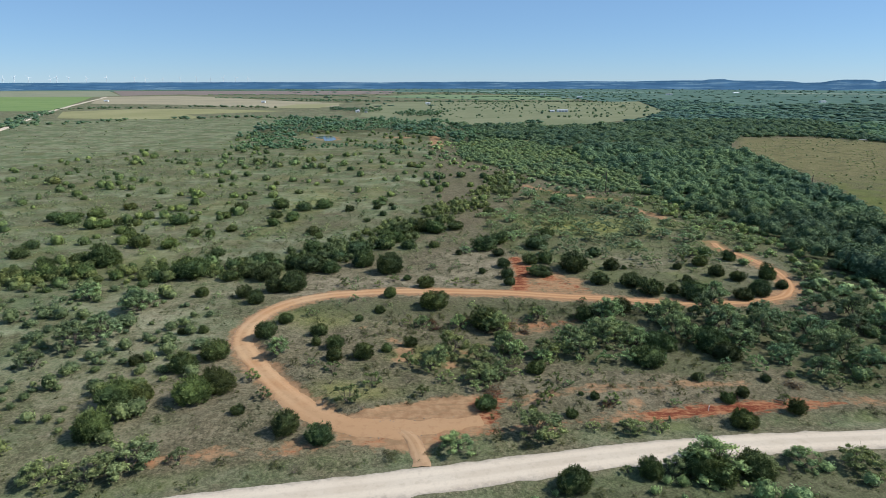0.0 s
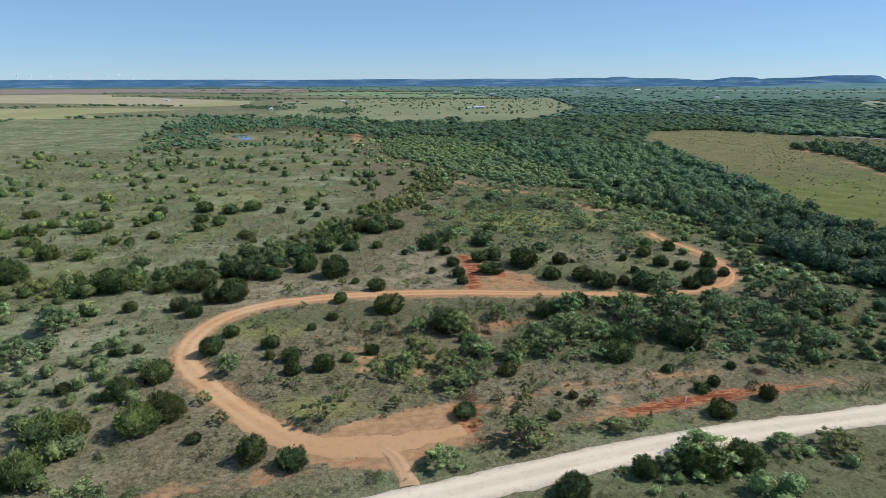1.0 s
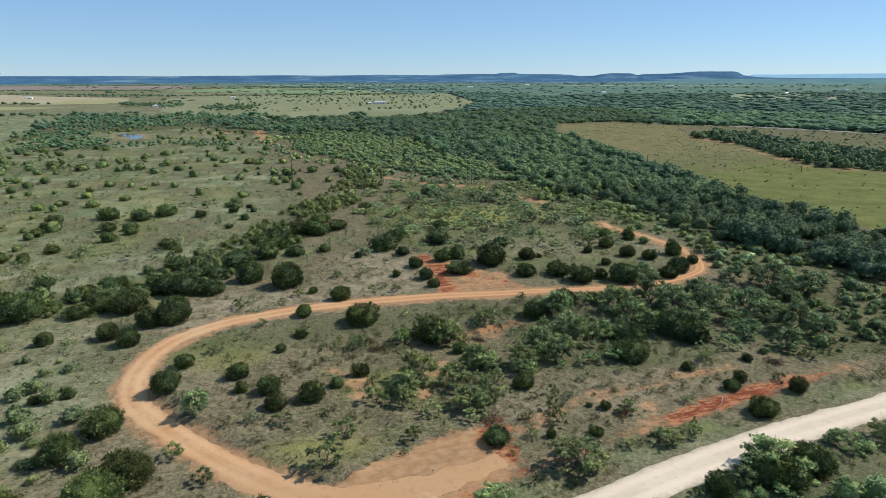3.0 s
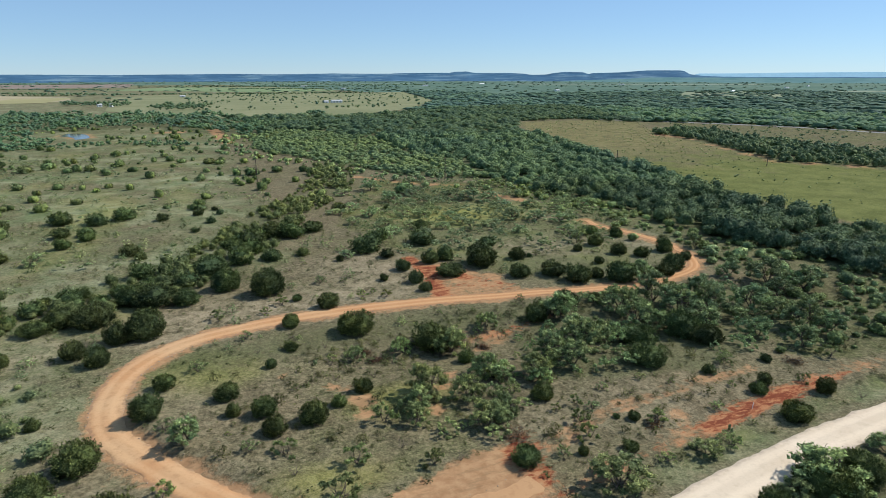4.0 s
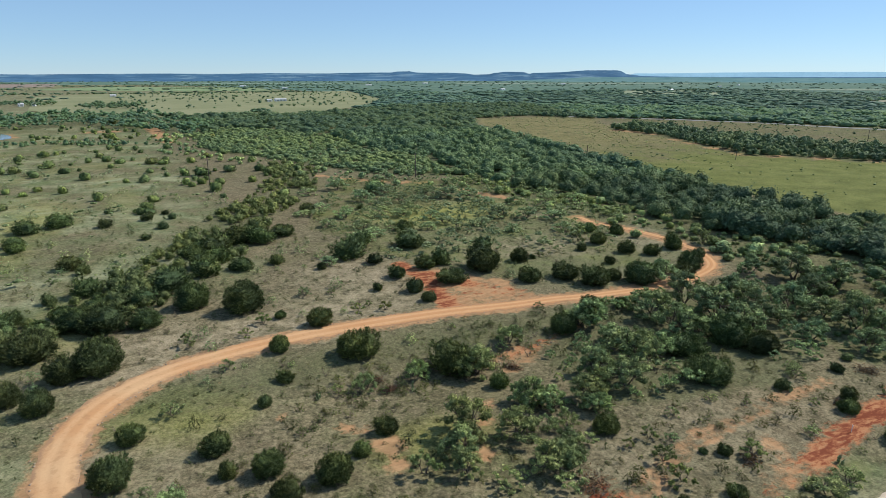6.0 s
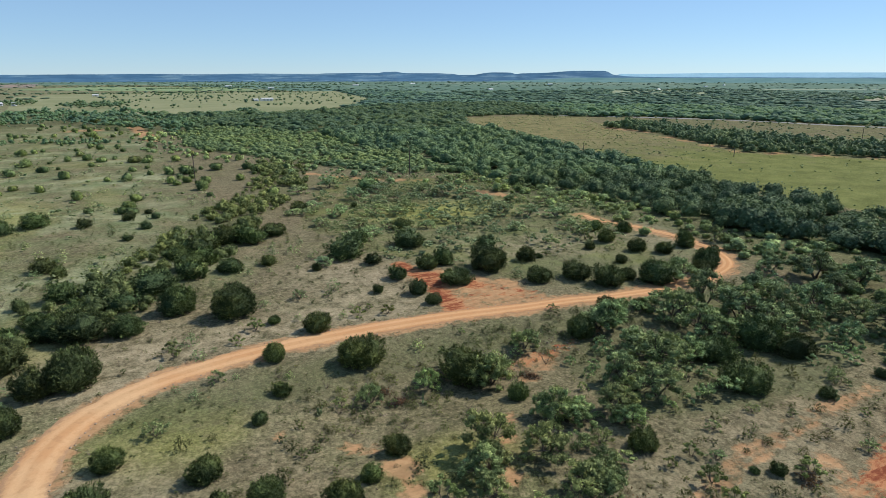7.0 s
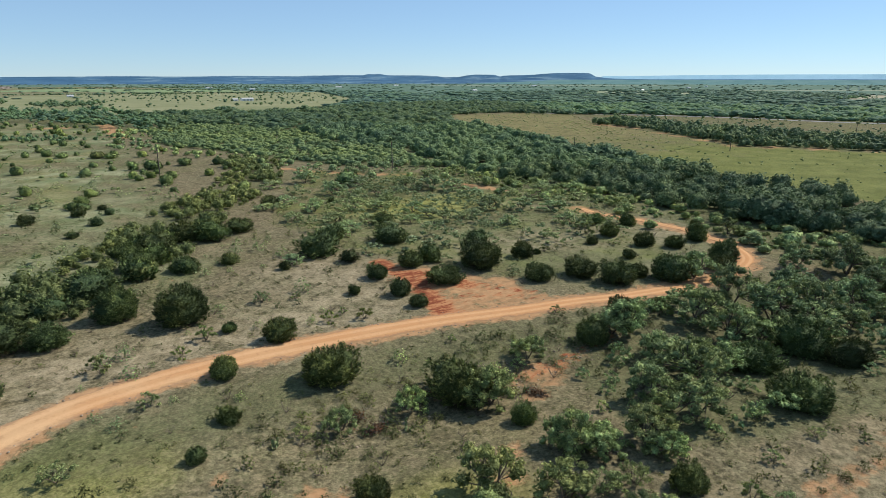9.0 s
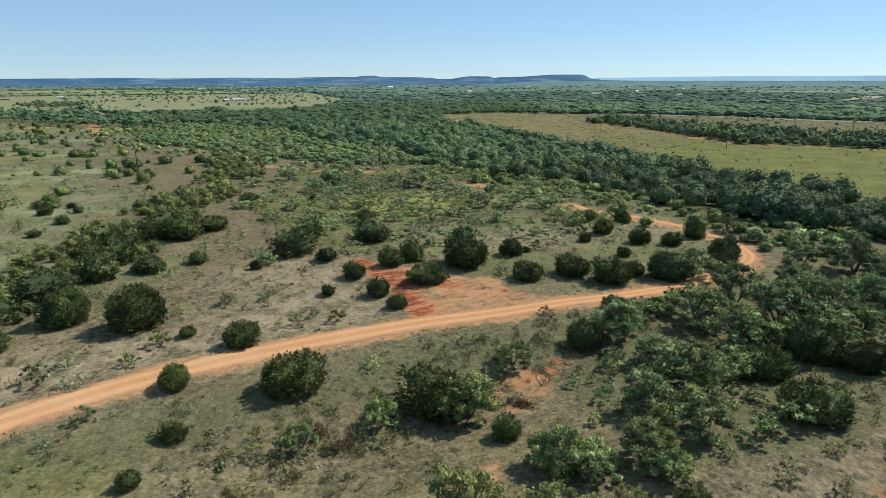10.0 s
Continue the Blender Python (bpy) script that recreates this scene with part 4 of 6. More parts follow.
JUNIPERS_E = [
    (-72.5, 205.6, 4.2), (-7.5, 206.4, 7.4), (4.3, 209.3, 6.8), (-120.2, 213.1, 6.8), (-60.3, 213.9, 4.4), (-110.6, 214.1, 4.8),
    (-95, 216.9, 7.3), (-116.9, 217.7, 4.9), (-136.8, 219.5, 7.8), (-27.7, 219.8, 2.8), (-91.5, 221, 3.7), (-55.6, 221.1, 4),
    (-144.5, 223.6, 6.2), (-56.4, 226.3, 5.1), (-62.5, 226.8, 5), (-111.1, 227, 4.7), (-81.9, 227.1, 4.7), (-138.5, 228.6, 3.8),
    (-132, 229.7, 6.8), (-23.1, 231.2, 3), (33.6, 232.3, 2.6), (17.9, 235.3, 4.8), (-81.8, 235.8, 3.5), (-37, 239.6, 4.3),
    (-55.3, 240.7, 7), (-80.6, 241.9, 5.4), (-26.5, 243.4, 3.8), (-48.2, 245.1, 7.6), (-126.3, 245.1, 5.5), (-65.6, 245.4, 7.3),
    (-115.7, 246.6, 3.2),
]
JUNIPERS_F = [
    (-21.2, 249.8, 2.3), (-36.2, 258.6, 3.1), (49.9, 259.6, 8.6), (-91.5, 266.8, 4.4), (-74.7, 267.1, 4.9), (-108.5, 269.1, 6.9),
    (-86.5, 271.9, 3.5), (-65.6, 277.8, 4.1), (-152, 289.5, 3.7), (-139.8, 300.6, 3.3), (-82.3, 302.4, 3.3), (-62.8, 304.3, 3.6),
    (-50.7, 304.3, 3.6), (-196.4, 309, 7.9), (-59.3, 313.1, 3.7), (23.6, 315.8, 5.8), (-77.7, 317.3, 5.2), (-92.2, 319, 4.7),
    (-1.8, 324.8, 7.5), (-8.4, 326.5, 4.2), (-206.5, 338.4, 4.3), (-81.5, 363.5, 4.7), (-72.4, 366.2, 5.4), (-14.1, 366.3, 5.4),
    (-99, 369.2, 6.7), (-19, 369.3, 6.7), (-149, 375.6, 4.1), (-60.5, 376.3, 5.5), (-31.8, 376.3, 5.5), (-189.8, 378.7, 5.5),
    (-92.2, 379.1, 6.2),
]
JUNIPERS_G = [
    (6.6, 380.7, 3.5), (-160.1, 381, 4.5), (-114.4, 382.3, 7.7), (-45.3, 386, 3.5), (-83.6, 400.1, 3.7), (-40.6, 406.4, 4.4),
    (-75.8, 418.4, 3.8), (-104.2, 460.9, 5.9), (23.6, 488.6, 4.4), (-35.3, 511.4, 5.6), (33.8, 515.7, 4.7), (-34.7, 650.1, 14),
]
JUNIPERS_H = [
    (34.4, 70.9, 5.7), (41.2, 70.4, 5.3), (35.8, 69.2, 4.9), (9.6, 328.5, 6.1),
]
JUNIPERS = JUNIPERS_A + JUNIPERS_B + JUNIPERS_C + JUNIPERS_D + JUNIPERS_E + JUNIPERS_F + JUNIPERS_G + JUNIPERS_H
MESQUITES_A = [
    (-52.2, 69, 5.7), (-45.5, 69.6, 5.8), (31.2, 71, 3.7), (42.1, 71.4, 5.2), (35.9, 71.6, 8.1), (55.8, 72.1, 5.2),
    (-41.7, 72.2, 7.4), (48.7, 72.9, 4.5), (-36.1, 73.5, 3.1), (1.7, 76, 4.7), (14.1, 79.9, 6.5), (28.2, 80.9, 3.7),
    (32, 81, 3.2), (22.5, 81.3, 2.4), (11.7, 87.2, 2.2), (37, 88.3, 2.1), (6.4, 97.5, 5.3),
    (48.2, 98, 2.9), (66.6, 98.4, 5.3), (9.7, 98.6, 3.5), (25.8, 98.7, 1.8), (32.6, 98.8, 1.7), (76, 100.9, 5.7),
    (-23.6, 101.5, 2.3), (-74, 101.5, 4.4), (6.7, 104, 5), (-1, 104.1, 4.1), (73.7, 104.3, 6.7), (64, 105.5, 4.7),
    (-30.7, 105.7, 3.6),
]
MESQUITES_B = [
    (19.1, 106.8, 4.7), (26.3, 107.2, 5.7), (1.6, 107.8, 5.8), (12.4, 109.3, 3.9), (-71.6, 109.7, 6.5), (75.9, 110.9, 6),
    (-32.9, 109.9, 2.9), (25.2, 112.1, 5.1), (67.8, 113.7, 5), (38.4, 112.9, 4.5), (37.9, 116.2, 5.5), (-68.8, 115.4, 6.7),
    (75.4, 117.2, 7.3), (64.4, 117.3, 7.1), (35.4, 119.6, 5.5), (58.8, 120.2, 8.1), (92.6, 121, 5.7), (68.5, 123.4, 6.5),
    (-4.3, 125.1, 3.3), (-8.3, 125.2, 2.3), (48.8, 124.9, 7.2), (19, 126.7, 2.2), (57.9, 125.8, 8.5), (36.4, 126.6, 6),
    (21.1, 127.6, 3.8), (-29, 127, 3.1), (-68.5, 129.8, 7.5), (84.6, 132, 5.1), (-20.8, 136.9, 2.3), (63.8, 137.5, 7.1),
    (-83.6, 137.8, 5.8),
]
MESQUITES_C = [
    (94.8, 153.2, 4.3), (-2.9, 162.3, 3.2), (-64, 199.9, 4.9),
]
MESQUITES_D = [
    (11.5, 121.8, 5.8), (3.7, 124.9, 3.4), (35.1, 127.3, 5.4), (28.6, 120.1, 2.0), (48.3, 118.8, 6.4), (51.6, 116.8, 4.9),
    (90.0, 126.4, 12.4), (94.6, 120.3, 11.2), (86.2, 120.2, 5.3), (32.2, 113.0, 10.3), (59.2, 114.3, 6.7), (49.8, 99.4, 2.7),
    (10.1, 103.4, 3.1), (13.9, 107.7, 4.0), (11.6, 110.6, 3.6), (18.6, 104.1, 3.3), (13.1, 102.7, 3.0), (21.3, 94.7, 2.0),
    (7.8, 96.2, 3.3), (-2.2, 100.8, 3.4),
]
MESQUITES_E = [
    (48.2, 202.1, 6.7), (48.6, 194.7, 7.0), (56.7, 197.0, 6.0), (66.8, 202.5, 8.5), (40.8, 197.6, 5.1), (72.2, 196.8, 7.0),
    (78.5, 192.6, 7.1), (72.6, 180.5, 5.2), (40.6, 216.2, 6.4), (36.1, 219.9, 7.9), (25.7, 206.7, 5.8), (25.3, 221.9, 6.4),
    (17.3, 212.8, 5.3), (22.0, 235.3, 6.1), (61.9, 240.3, 8.5), (67.7, 237.0, 9.3), (71.5, 230.2, 8.3), (72.4, 219.2, 7.1),
    (49.7, 237.3, 6.5), (38.7, 243.9, 8.2), (37.6, 267.4, 9.2), (25.7, 261.7, 7.9), (15.1, 230.3, 5.1), (18.9, 193.9, 4.6),
    (24.6, 196.5, 5.4), (88.8, 210.0, 7.2), (97.3, 205.7, 8.1), (80.8, 215.0, 6.3), (60.4, 186.2, 5.1), (6.8, 178.5, 4.0),
    (33.8, 194.2, 4.2), (51.0, 253.4, 7.9), (72.8, 174.2, 3.8), (47.5, 209.7, 5.6), (32.0, 202.5, 5.1), (20.9, 193.0, 5.2),
]
MESQUITES = MESQUITES_A + MESQUITES_B + MESQUITES_C + MESQUITES_D + MESQUITES_E
BUSHES_A = [
    (24.5, 70.8, 1.8), (27.3, 88.6, 3.4), (43.9, 92.3, 1.5), (67, 93.9, 3.8), (36.2, 96.2, 1.4), (-25.8, 106.3, 1),
    (-15.7, 116, 1.5), (3.4, 149.9, 2.6), (-46.2, 189.7, 2.5),
]
BUSHES_B = [
    (14.7, 135.6, 1.4), (32.9, 136.6, 1.9), (19.7, 96.5, 2.3), (16.4, 96.4, 1.6), (17.8, 92.5, 2.9), (-33.1, 96.5, 3.1),
    (-29.2, 89.9, 3), (-19.6, 99.6, 3.6), (-12, 94.8, 3.9), (-6.1, 102.7, 4.2), (-3.4, 91.3, 3), (-15.4, 88.4, 4.9),
    (16.8, 89.1, 3.1), (7.5, 84.2, 1.1), (55.1, 89.4, 2.1), (2, 161.1, 1.9), (6.3, 152.1, 1.7), (8, 148.2, 2.6),
    (-25, 147.9, 3.2), (-16.3, 147.9, 2.5), (-12.7, 152.2, 3), (-2.3, 123.2, 1.4), (52.1, 162.8, 2.5), (68.2, 168.3, 3.6),
]
BUSHES = BUSHES_A + BUSHES_B


def spot(x, y):
    """Words for what a plant stands beside."""
    if to_line(x, y, ROAD) < 9:
        return "beside the gravel road"
    if to_line(x, y, TRACK) < 8:
        return "beside the dirt track"
    if inside([x], [y], RED_FAN)[0] or to_line(x, y, RED_TRACK) < 5:
        return "on bare red soil"
    if to_line(x, y, HEDGE) < 9:
        return "in a dark hedgerow"
    if inside([x], [y], THICKET)[0]:
        return "in a thicket"
    return "on dry pasture grass"


def juniper_words(x, y, w):
    size = "small" if w < 3 else "broad, large" if w > 6.5 else "rounded"
    return f"{size} dense dark green juniper {spot(x, y)}"


def mesquite_words(x, y, w):
    size = "small airy" if w < 3.5 else "wide spreading" if w > 6 else "open-crowned"
    return f"{size} light green mesquite tree {spot(x, y)}"


def bush_words(x, y, w):
    return f"{'small' if w < 2 else 'low'} rounded green leafy bush {spot(x, y)}"


near_junipers = [make_tree("juniper_tree", juniper_crown(40 + k, 230, 11, 0.038, 0.7 + 0.04 * (k % 4), 14, 0.45, 0.87), stump(k), MAT_JUNIPER, "", "tree", "junipers on the pasture") for k in range(8)]
mid_junipers = [make_tree("juniper_tree", juniper_crown(50 + k, 170, 6, 0.05, 0.7 + 0.04 * (k % 4), 12, 0.35, 0.88), stump(k), MAT_JUNIPER, "", "tree", "junipers on the pasture") for k in range(7)]
far_junipers = [make_tree("juniper_tree", juniper_crown(60 + k, 130, 4, 0.052, 0.68 + 0.04 * (k % 4), 10, 0.25, 0.93), stump(k), MAT_JUNIPER, "", "tree", "junipers on the pasture") for k in range(6)]
plant_all(near_junipers, [p for p in JUNIPERS if p[1] < 172], (0.84, 1.08), 1, juniper_words)
plant_all(mid_junipers, [p for p in JUNIPERS if 172 <= p[1] < 250], (0.78, 1.0), 6, juniper_words)
plant_all(far_junipers, [p for p in JUNIPERS if p[1] >= 250], (0.78, 1.0), 4, juniper_words)
full_mesquites = [make_tree("mesquite_tree", *broadleaf(70 + k, 34 + 4 * (k % 4), 2000, 0.0245, 0.45, 0.66), MAT_MESQUITE, "", "tree", "mesquite trees on the pasture") for k in range(9)]
airy_mesquites = [make_tree("mesquite_tree", *broadleaf(80 + k, 20 + 3 * (k % 4), 800, 0.032, 0.2), MAT_MESQUITE, "", "tree", "mesquite trees on the pasture") for k in range(6)]
plant_all(full_mesquites, [(x, y, w * 1.12) for x, y, w in MESQUITES if w >= 3.3 and 84 <= y < 176], (0.92, 1.2), 2, mesquite_words)
road_mesquites = [make_tree("mesquite_tree", *broadleaf(110 + k, 30 + 4 * (k % 3), 1700, 0.027, 0.4, 0.66), MAT_MESQUITE, "", "tree", "mesquite trees on the pasture") for k in range(5)]
plant_all(road_mesquites, [(x, y, w * 1.15) for x, y, w in MESQUITES if w >= 3.3 and y < 84], (0.6, 0.82), 8, mesquite_words)
light_mesquites = [make_tree("mesquite_tree", *broadleaf(100 + k, 24 + 3 * (k % 3), 700, 0.042, 0.45, 0.5), MAT_SCRUB, "", "tree", "mesquite trees on the pasture") for k in range(7)]
plant_all(airy_mesquites, [p for p in MESQUITES if p[2] < 3.3 and p[1] < 176], (0.8, 1.05), 5, mesquite_words)
plant_all(light_mesquites, [p for p in MESQUITES if p[1] >= 176], (0.62, 0.85), 7, mesquite_words)
bush_kinds = [make_tree("bush", *broadleaf(90 + k, 12, 520, 0.045, 0.2, 0.5), MAT_HEDGE, "", "bush", "bushes on the pasture") for k in range(5)]
plant_all(bush_kinds, BUSHES, (0.75, 1.05), 3, bush_words)

# ---- scattered woods and scrub ----
TAKEN = np.array(JUNIPERS + MESQUITES + BUSHES)


def scatter(seed, box, spacing, keep, clear=0.6, clear_track=3.2, jitter=0.5):
    """Jittered places in a box that keep() allows, clear of the tracks and of the single trees."""
    r = np.random.RandomState(seed)
    x0, y0, x1, y1 = box
    gx, gy = np.meshgrid(np.arange(x0, x1, spacing), np.arange(y0, y1, spacing))
    x = gx.ravel() + r.uniform(-jitter, jitter, gx.size) * spacing
    y = gy.ravel() + r.uniform(-jitter, jitter, gx.size) * spacing
    ok = keep(x, y, r) & (to_line(x, y, TRACK) > clear_track) & (to_line(x, y, ROAD) > clear_track + 1)
    ok &= ~inside(x, y, APRON) & ~inside(x, y, RED_FAN) & (to_line(x, y, RED_TRACK) > 1.8) & (to_line(x, y, TRAIL) > 3) & (to_line(x, y, TRAIL_EAST) > 3)
    x, y = x[ok], y[ok]
    if clear and len(x):
        d = np.hypot(x[:, None] - TAKEN[None, :, 0], y[:, None] - TAKEN[None, :, 1]) - TAKEN[None, :, 2] * 0.45
        free = d.min(1) > clear
        x, y = x[free], y[free]
    return x, y, r


def stuff(name, kinds, x, y, width, tall, r, material, label, category):
    """Many plants joined into one mesh."""
    vs, fs, at = [], [], 0
    z = height(x, y)
    pick = r.randint(0, len(kinds), len(x))
    turn = r.uniform(0, 6.28, len(x))
    for k, (v, f) in enumerate(kinds):
        sel = np.where(pick == k)[0]
        if not len(sel):
            continue
        c, s = np.cos(turn[sel])[:, None], np.sin(turn[sel])[:, None]
        w, h = width[sel][:, None], tall[sel][:, None]
        px = (v[None, :, 0] * c - v[None, :, 1] * s) * w + x[sel][:, None]
        py = (v[None, :, 0] * s + v[None, :, 1] * c) * w + y[sel][:, None]
        pz = v[None, :, 2] * h + z[sel][:, None] - 0.03
        vs.append(np.stack([px, py, pz], -1).reshape(-1, 3))
        fs.append((f[None] + (np.arange(len(sel)) * len(v))[:, None, None] + at).reshape(-1, 3))
        at += len(sel) * len(v)
    ob = new(name, mesh_from(name, np.concatenate(vs), np.concatenate(fs), material, True))
    return tagged(ob, label, category, kind="stuff")


def low_crown(seed, lobes, count, size, heart=0.86, around=10):
    """Crown alone, for the joined woods: a billowing leafy dome over a dark heart."""
    r = np.random.RandomState(seed)
    bumps = [(r.uniform(0, 6.28), r.uniform(-0.2, 1.3), r.uniform(0.06, 0.17), r.uniform(0.02, 0.07)) for _ in range(lobes)]
    mid, shape = np.array([0, 0, 0.3]), np.array([1, 1, r.uniform(0.95, 1.25)])
    theta, phi = r.uniform(0, 6.28, count), np.arcsin(r.uniform(-0.55, 1, count))
    way = np.stack([np.cos(phi) * np.cos(theta), np.cos(phi) * np.sin(theta), np.sin(phi)], 1)
    rad = (dome_radius(theta, phi, bumps) - 0.06) * r.uniform(0.84, 1.12, count)
    p = mid + way * rad[:, None] * shape
    p[:, 2] = np.maximum(p[:, 2], 0.02)
    up = np.radians(np.linspace(-35, 88, around // 2))
    tt, pp = np.meshgrid(np.arange(around) * 6.283 / around, up)
    w = np.stack([np.cos(pp) * np.cos(tt), np.cos(pp) * np.sin(tt), np.sin(pp)], -1).reshape(-1, 3)
    core = mid + w * ((dome_radius(tt.ravel(), pp.ravel(), bumps) - 0.06) * heart * r.uniform(0.85, 1.03, tt.size))[:, None] * shape
    i = np.arange(tt.size).reshape(len(up), around)
    nx = np.roll(i, -1, 1)
    quads = np.concatenate([np.stack([i[:-1], nx[:-1], nx[1:]], -1).reshape(-1, 3), np.stack([i[:-1], nx[1:], i[1:]], -1).reshape(-1, 3)])
    return join(leaves(p, way + [0, 0, 0.2], size, r, 0.5), (core, quads))


def lobed_crown(seed, lobes, count, size):
    """A far crown: a few rough leafy masses under loose sprays."""
    r = np.random.RandomState(seed)
    out = []
    for k in range(lobes):
        a, d = k * 2.4 + r.uniform(-0.5, 0.5), 0.34 * math.sqrt((k + 0.2) / lobes) if lobes > 1 else 0.0
        c = np.array([math.cos(a) * d, math.sin(a) * d, r.uniform(0.2, 0.42) + 0.3 * (1 - (d / 0.34) ** 2) * (lobes > 1)])
        rad = r.uniform(0.16, 0.24) if lobes > 1 else 0.42
        v, f = ball(r, [rad, rad, rad * 0.8], 0.35)
        out.append((v * 0.9 + c, f))
        n = int(count / lobes * r.uniform(0.7, 1.3))
        if n:
            w = r.normal(0, 1, (n, 3))
            w /= np.linalg.norm(w, axis=1)[:, None]
            w[:, 2] = np.where(w[:, 2] < -0.1, -w[:, 2], w[:, 2])
            out.append(leaves(c + w * rad * [1, 1, 0.85] * r.uniform(0.85, 1.25, (n, 1)), w + [0, 0, 0.3], size, r, 0.45))
    return join(*out)


def tuft(seed, count, size):
    """A low, wide clump of stems and leaves."""
    r = np.random.RandomState(seed)
    w = r.normal(0, 1, (count, 3))
    w[:, 2] = np.abs(w[:, 2])
    w /= np.linalg.norm(w, axis=1)[:, None]
    return leaves(w * r.uniform(0.2, 0.5, (count, 1)) * [1, 1, 1.1], w + [0, 0, 0.4], size, r)


def bushlet(seed, count, size):
    """A small leafy bush that spreads from the ground, with a few bare stems."""
    r = np.random.RandomState(seed)
    a, up = r.uniform(0, 6.28, count), r.uniform(0.05, 1, count) ** 0.8
    rad = 0.46 * np.sqrt(np.clip(1.05 - up * up, 0.05, 1)) * r.uniform(0.35, 1.05, count) ** 0.6
    p = np.stack([np.cos(a) * rad, np.sin(a) * rad, up * 0.75 * r.uniform(0.7, 1.15, count)], 1)
    w = np.stack([np.cos(a), np.sin(a), up + 0.3], 1)
    stems = [tube((0, 0, 0), p[k] * 0.95, 0.014, 0.006, 3) for k in range(4)]
    return join(leaves(p, w, size, r, 0.55), *stems)


near_kinds = [low_crown(200 + k, 14, 250, 0.052) for k in range(9)]
low_kinds = [low_crown(210 + k, 12, 180, 0.055, 0.82) for k in range(8)]
mid_kinds = [low_crown(220 + k, 9, 78, 0.075, 0.9, 8) for k in range(9)]
far_kinds = [lobed_crown(240 + k, 2, 12, 0.13) for k in range(8)]
light_kinds = [low_crown(230 + k, 8, 26, 0.12, 0.95, 6) for k in range(7)]
hedge_kinds = [low_crown(390 + k, 10, 130, 0.065, 0.84, 8) for k in range(7)]
savanna_kinds = [broadleaf(380 + k, 12, 170, 0.052, 0.35, 0.6)[0] for k in range(6)]
tiny_kinds = [lobed_crown(250 + k, 1, 4, 0.22) for k in range(8)]
dark_kinds = [juniper_crown(280 + k, 60, 2, 0.07, 0.74, 8, 0.2, 0.96) for k in range(5)]
bush_near = [bushlet(310 + k, 90, 0.06) for k in range(7)]
weed_kinds = [bushlet(320 + k, 30, 0.085) for k in range(7)]
thick_kinds = [broadleaf(370 + k, 16, 420, 0.042, 0.4, 0.6)[0] for k in range(6)]
tuft_kinds = [tuft(300 + k, 16, 0.12) for k in range(6)]


PALE_RANCH = [(815, 950), (995, 901), (1147, 967), (1326, 1264), (1120, 1300), (951, 1093)]
CLEARING = [(942, 612), (1063, 634), (1332, 732), (1330, 692), (1146, 608), (965, 575)]
WOODS_GAP = [(614, 744), (625, 606), (656, 549), (672, 489), (724, 415)]
PLAIN_WOODS = [(229, 790), (300, 780), (480, 800), (640, 1250), (600, 1600), (490, 1580), (370, 1030)]


def woods_part(name, poly, box, near, far, spacing, kinds, size, material, seed, label, thin=1.0, tall=(0.55, 0.9)):
    def keep(x, y, r):
        d = np.hypot(x - 20, y - 60)
        return inside(x, y, poly) & ~inside(x, y, LIGHT_WOODS) & (~inside(x, y, PALE_RANCH) | (r.uniform(0, 1, len(x)) < 0.25)) & ~inside(x, y, CLEARING) & (to_line(x, y, WOODS_GAP) > 9) & (d >= near) & (d < far) & (r.uniform(0, 1, len(x)) < thin) & (to_line(x, y, TRAIL) > 3)
    x, y, r = scatter(seed, box, spacing, keep, 0.0 if near > 250 else 0.3, jitter=1.0)
    w = r.uniform(size[0] * 0.9, size[1] * 1.2, len(x)) * (1 + 0.25 * waves(x, y, seed, 60))
    return stuff(name, kinds, x, y, w, w * r.uniform(*tall, len(x)), r, material, label, "woods")


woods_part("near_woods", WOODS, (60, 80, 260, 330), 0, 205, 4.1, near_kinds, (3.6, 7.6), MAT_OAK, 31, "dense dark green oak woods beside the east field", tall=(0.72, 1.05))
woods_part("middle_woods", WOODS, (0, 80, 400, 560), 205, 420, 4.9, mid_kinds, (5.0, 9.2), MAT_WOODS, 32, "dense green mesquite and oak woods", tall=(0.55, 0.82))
woods_part("distant_woods", WOODS, (0, 300, 500, 820), 420, 900, 7.0, light_kinds, (8.0, 13.5), MAT_FARHAZEWOODS, 33, "dense dark green woods towards the plain", tall=(0.34, 0.52))
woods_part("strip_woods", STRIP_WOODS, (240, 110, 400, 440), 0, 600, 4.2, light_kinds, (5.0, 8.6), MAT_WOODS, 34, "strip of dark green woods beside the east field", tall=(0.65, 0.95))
woods_part("woods_beyond_road", BEYOND_ROAD, (370, 170, 1500, 1360), 0, 800, 7.0, tiny_kinds, (8, 14), MAT_FARHAZEWOODS, 35, "wide dark green woodland beyond the grey road", tall=(0.34, 0.54))
woods_part("far_woodland", BEYOND_ROAD, (370, 170, 1500, 1360), 800, 2000, 13.5, tiny_kinds, (12, 24), MAT_HAZEWOODS, 37, "far green woodland across the plain, leaves tinted for haze", tall=(0.16, 0.26))
woods_part("plain_woods", PLAIN_WOODS, (220, 770, 660, 1620), 0, 2000, 11.5, tiny_kinds, (10, 19), MAT_HAZEWOODS, 40, "far woodland past the ranch land, leaves tinted blue-green for haze", tall=(0.2, 0.34))
x, y, r = scatter(38, (0, 260, 120, 570), 3.7, lambda x, y, r: inside(x, y, LIGHT_WOODS) & (r.uniform(0, 1, len(x)) < 0.95) & (to_line(x, y, TRAIL) > 3), 0.3, jitter=1.0)
w = r.uniform(3.2, 7.6, len(x))
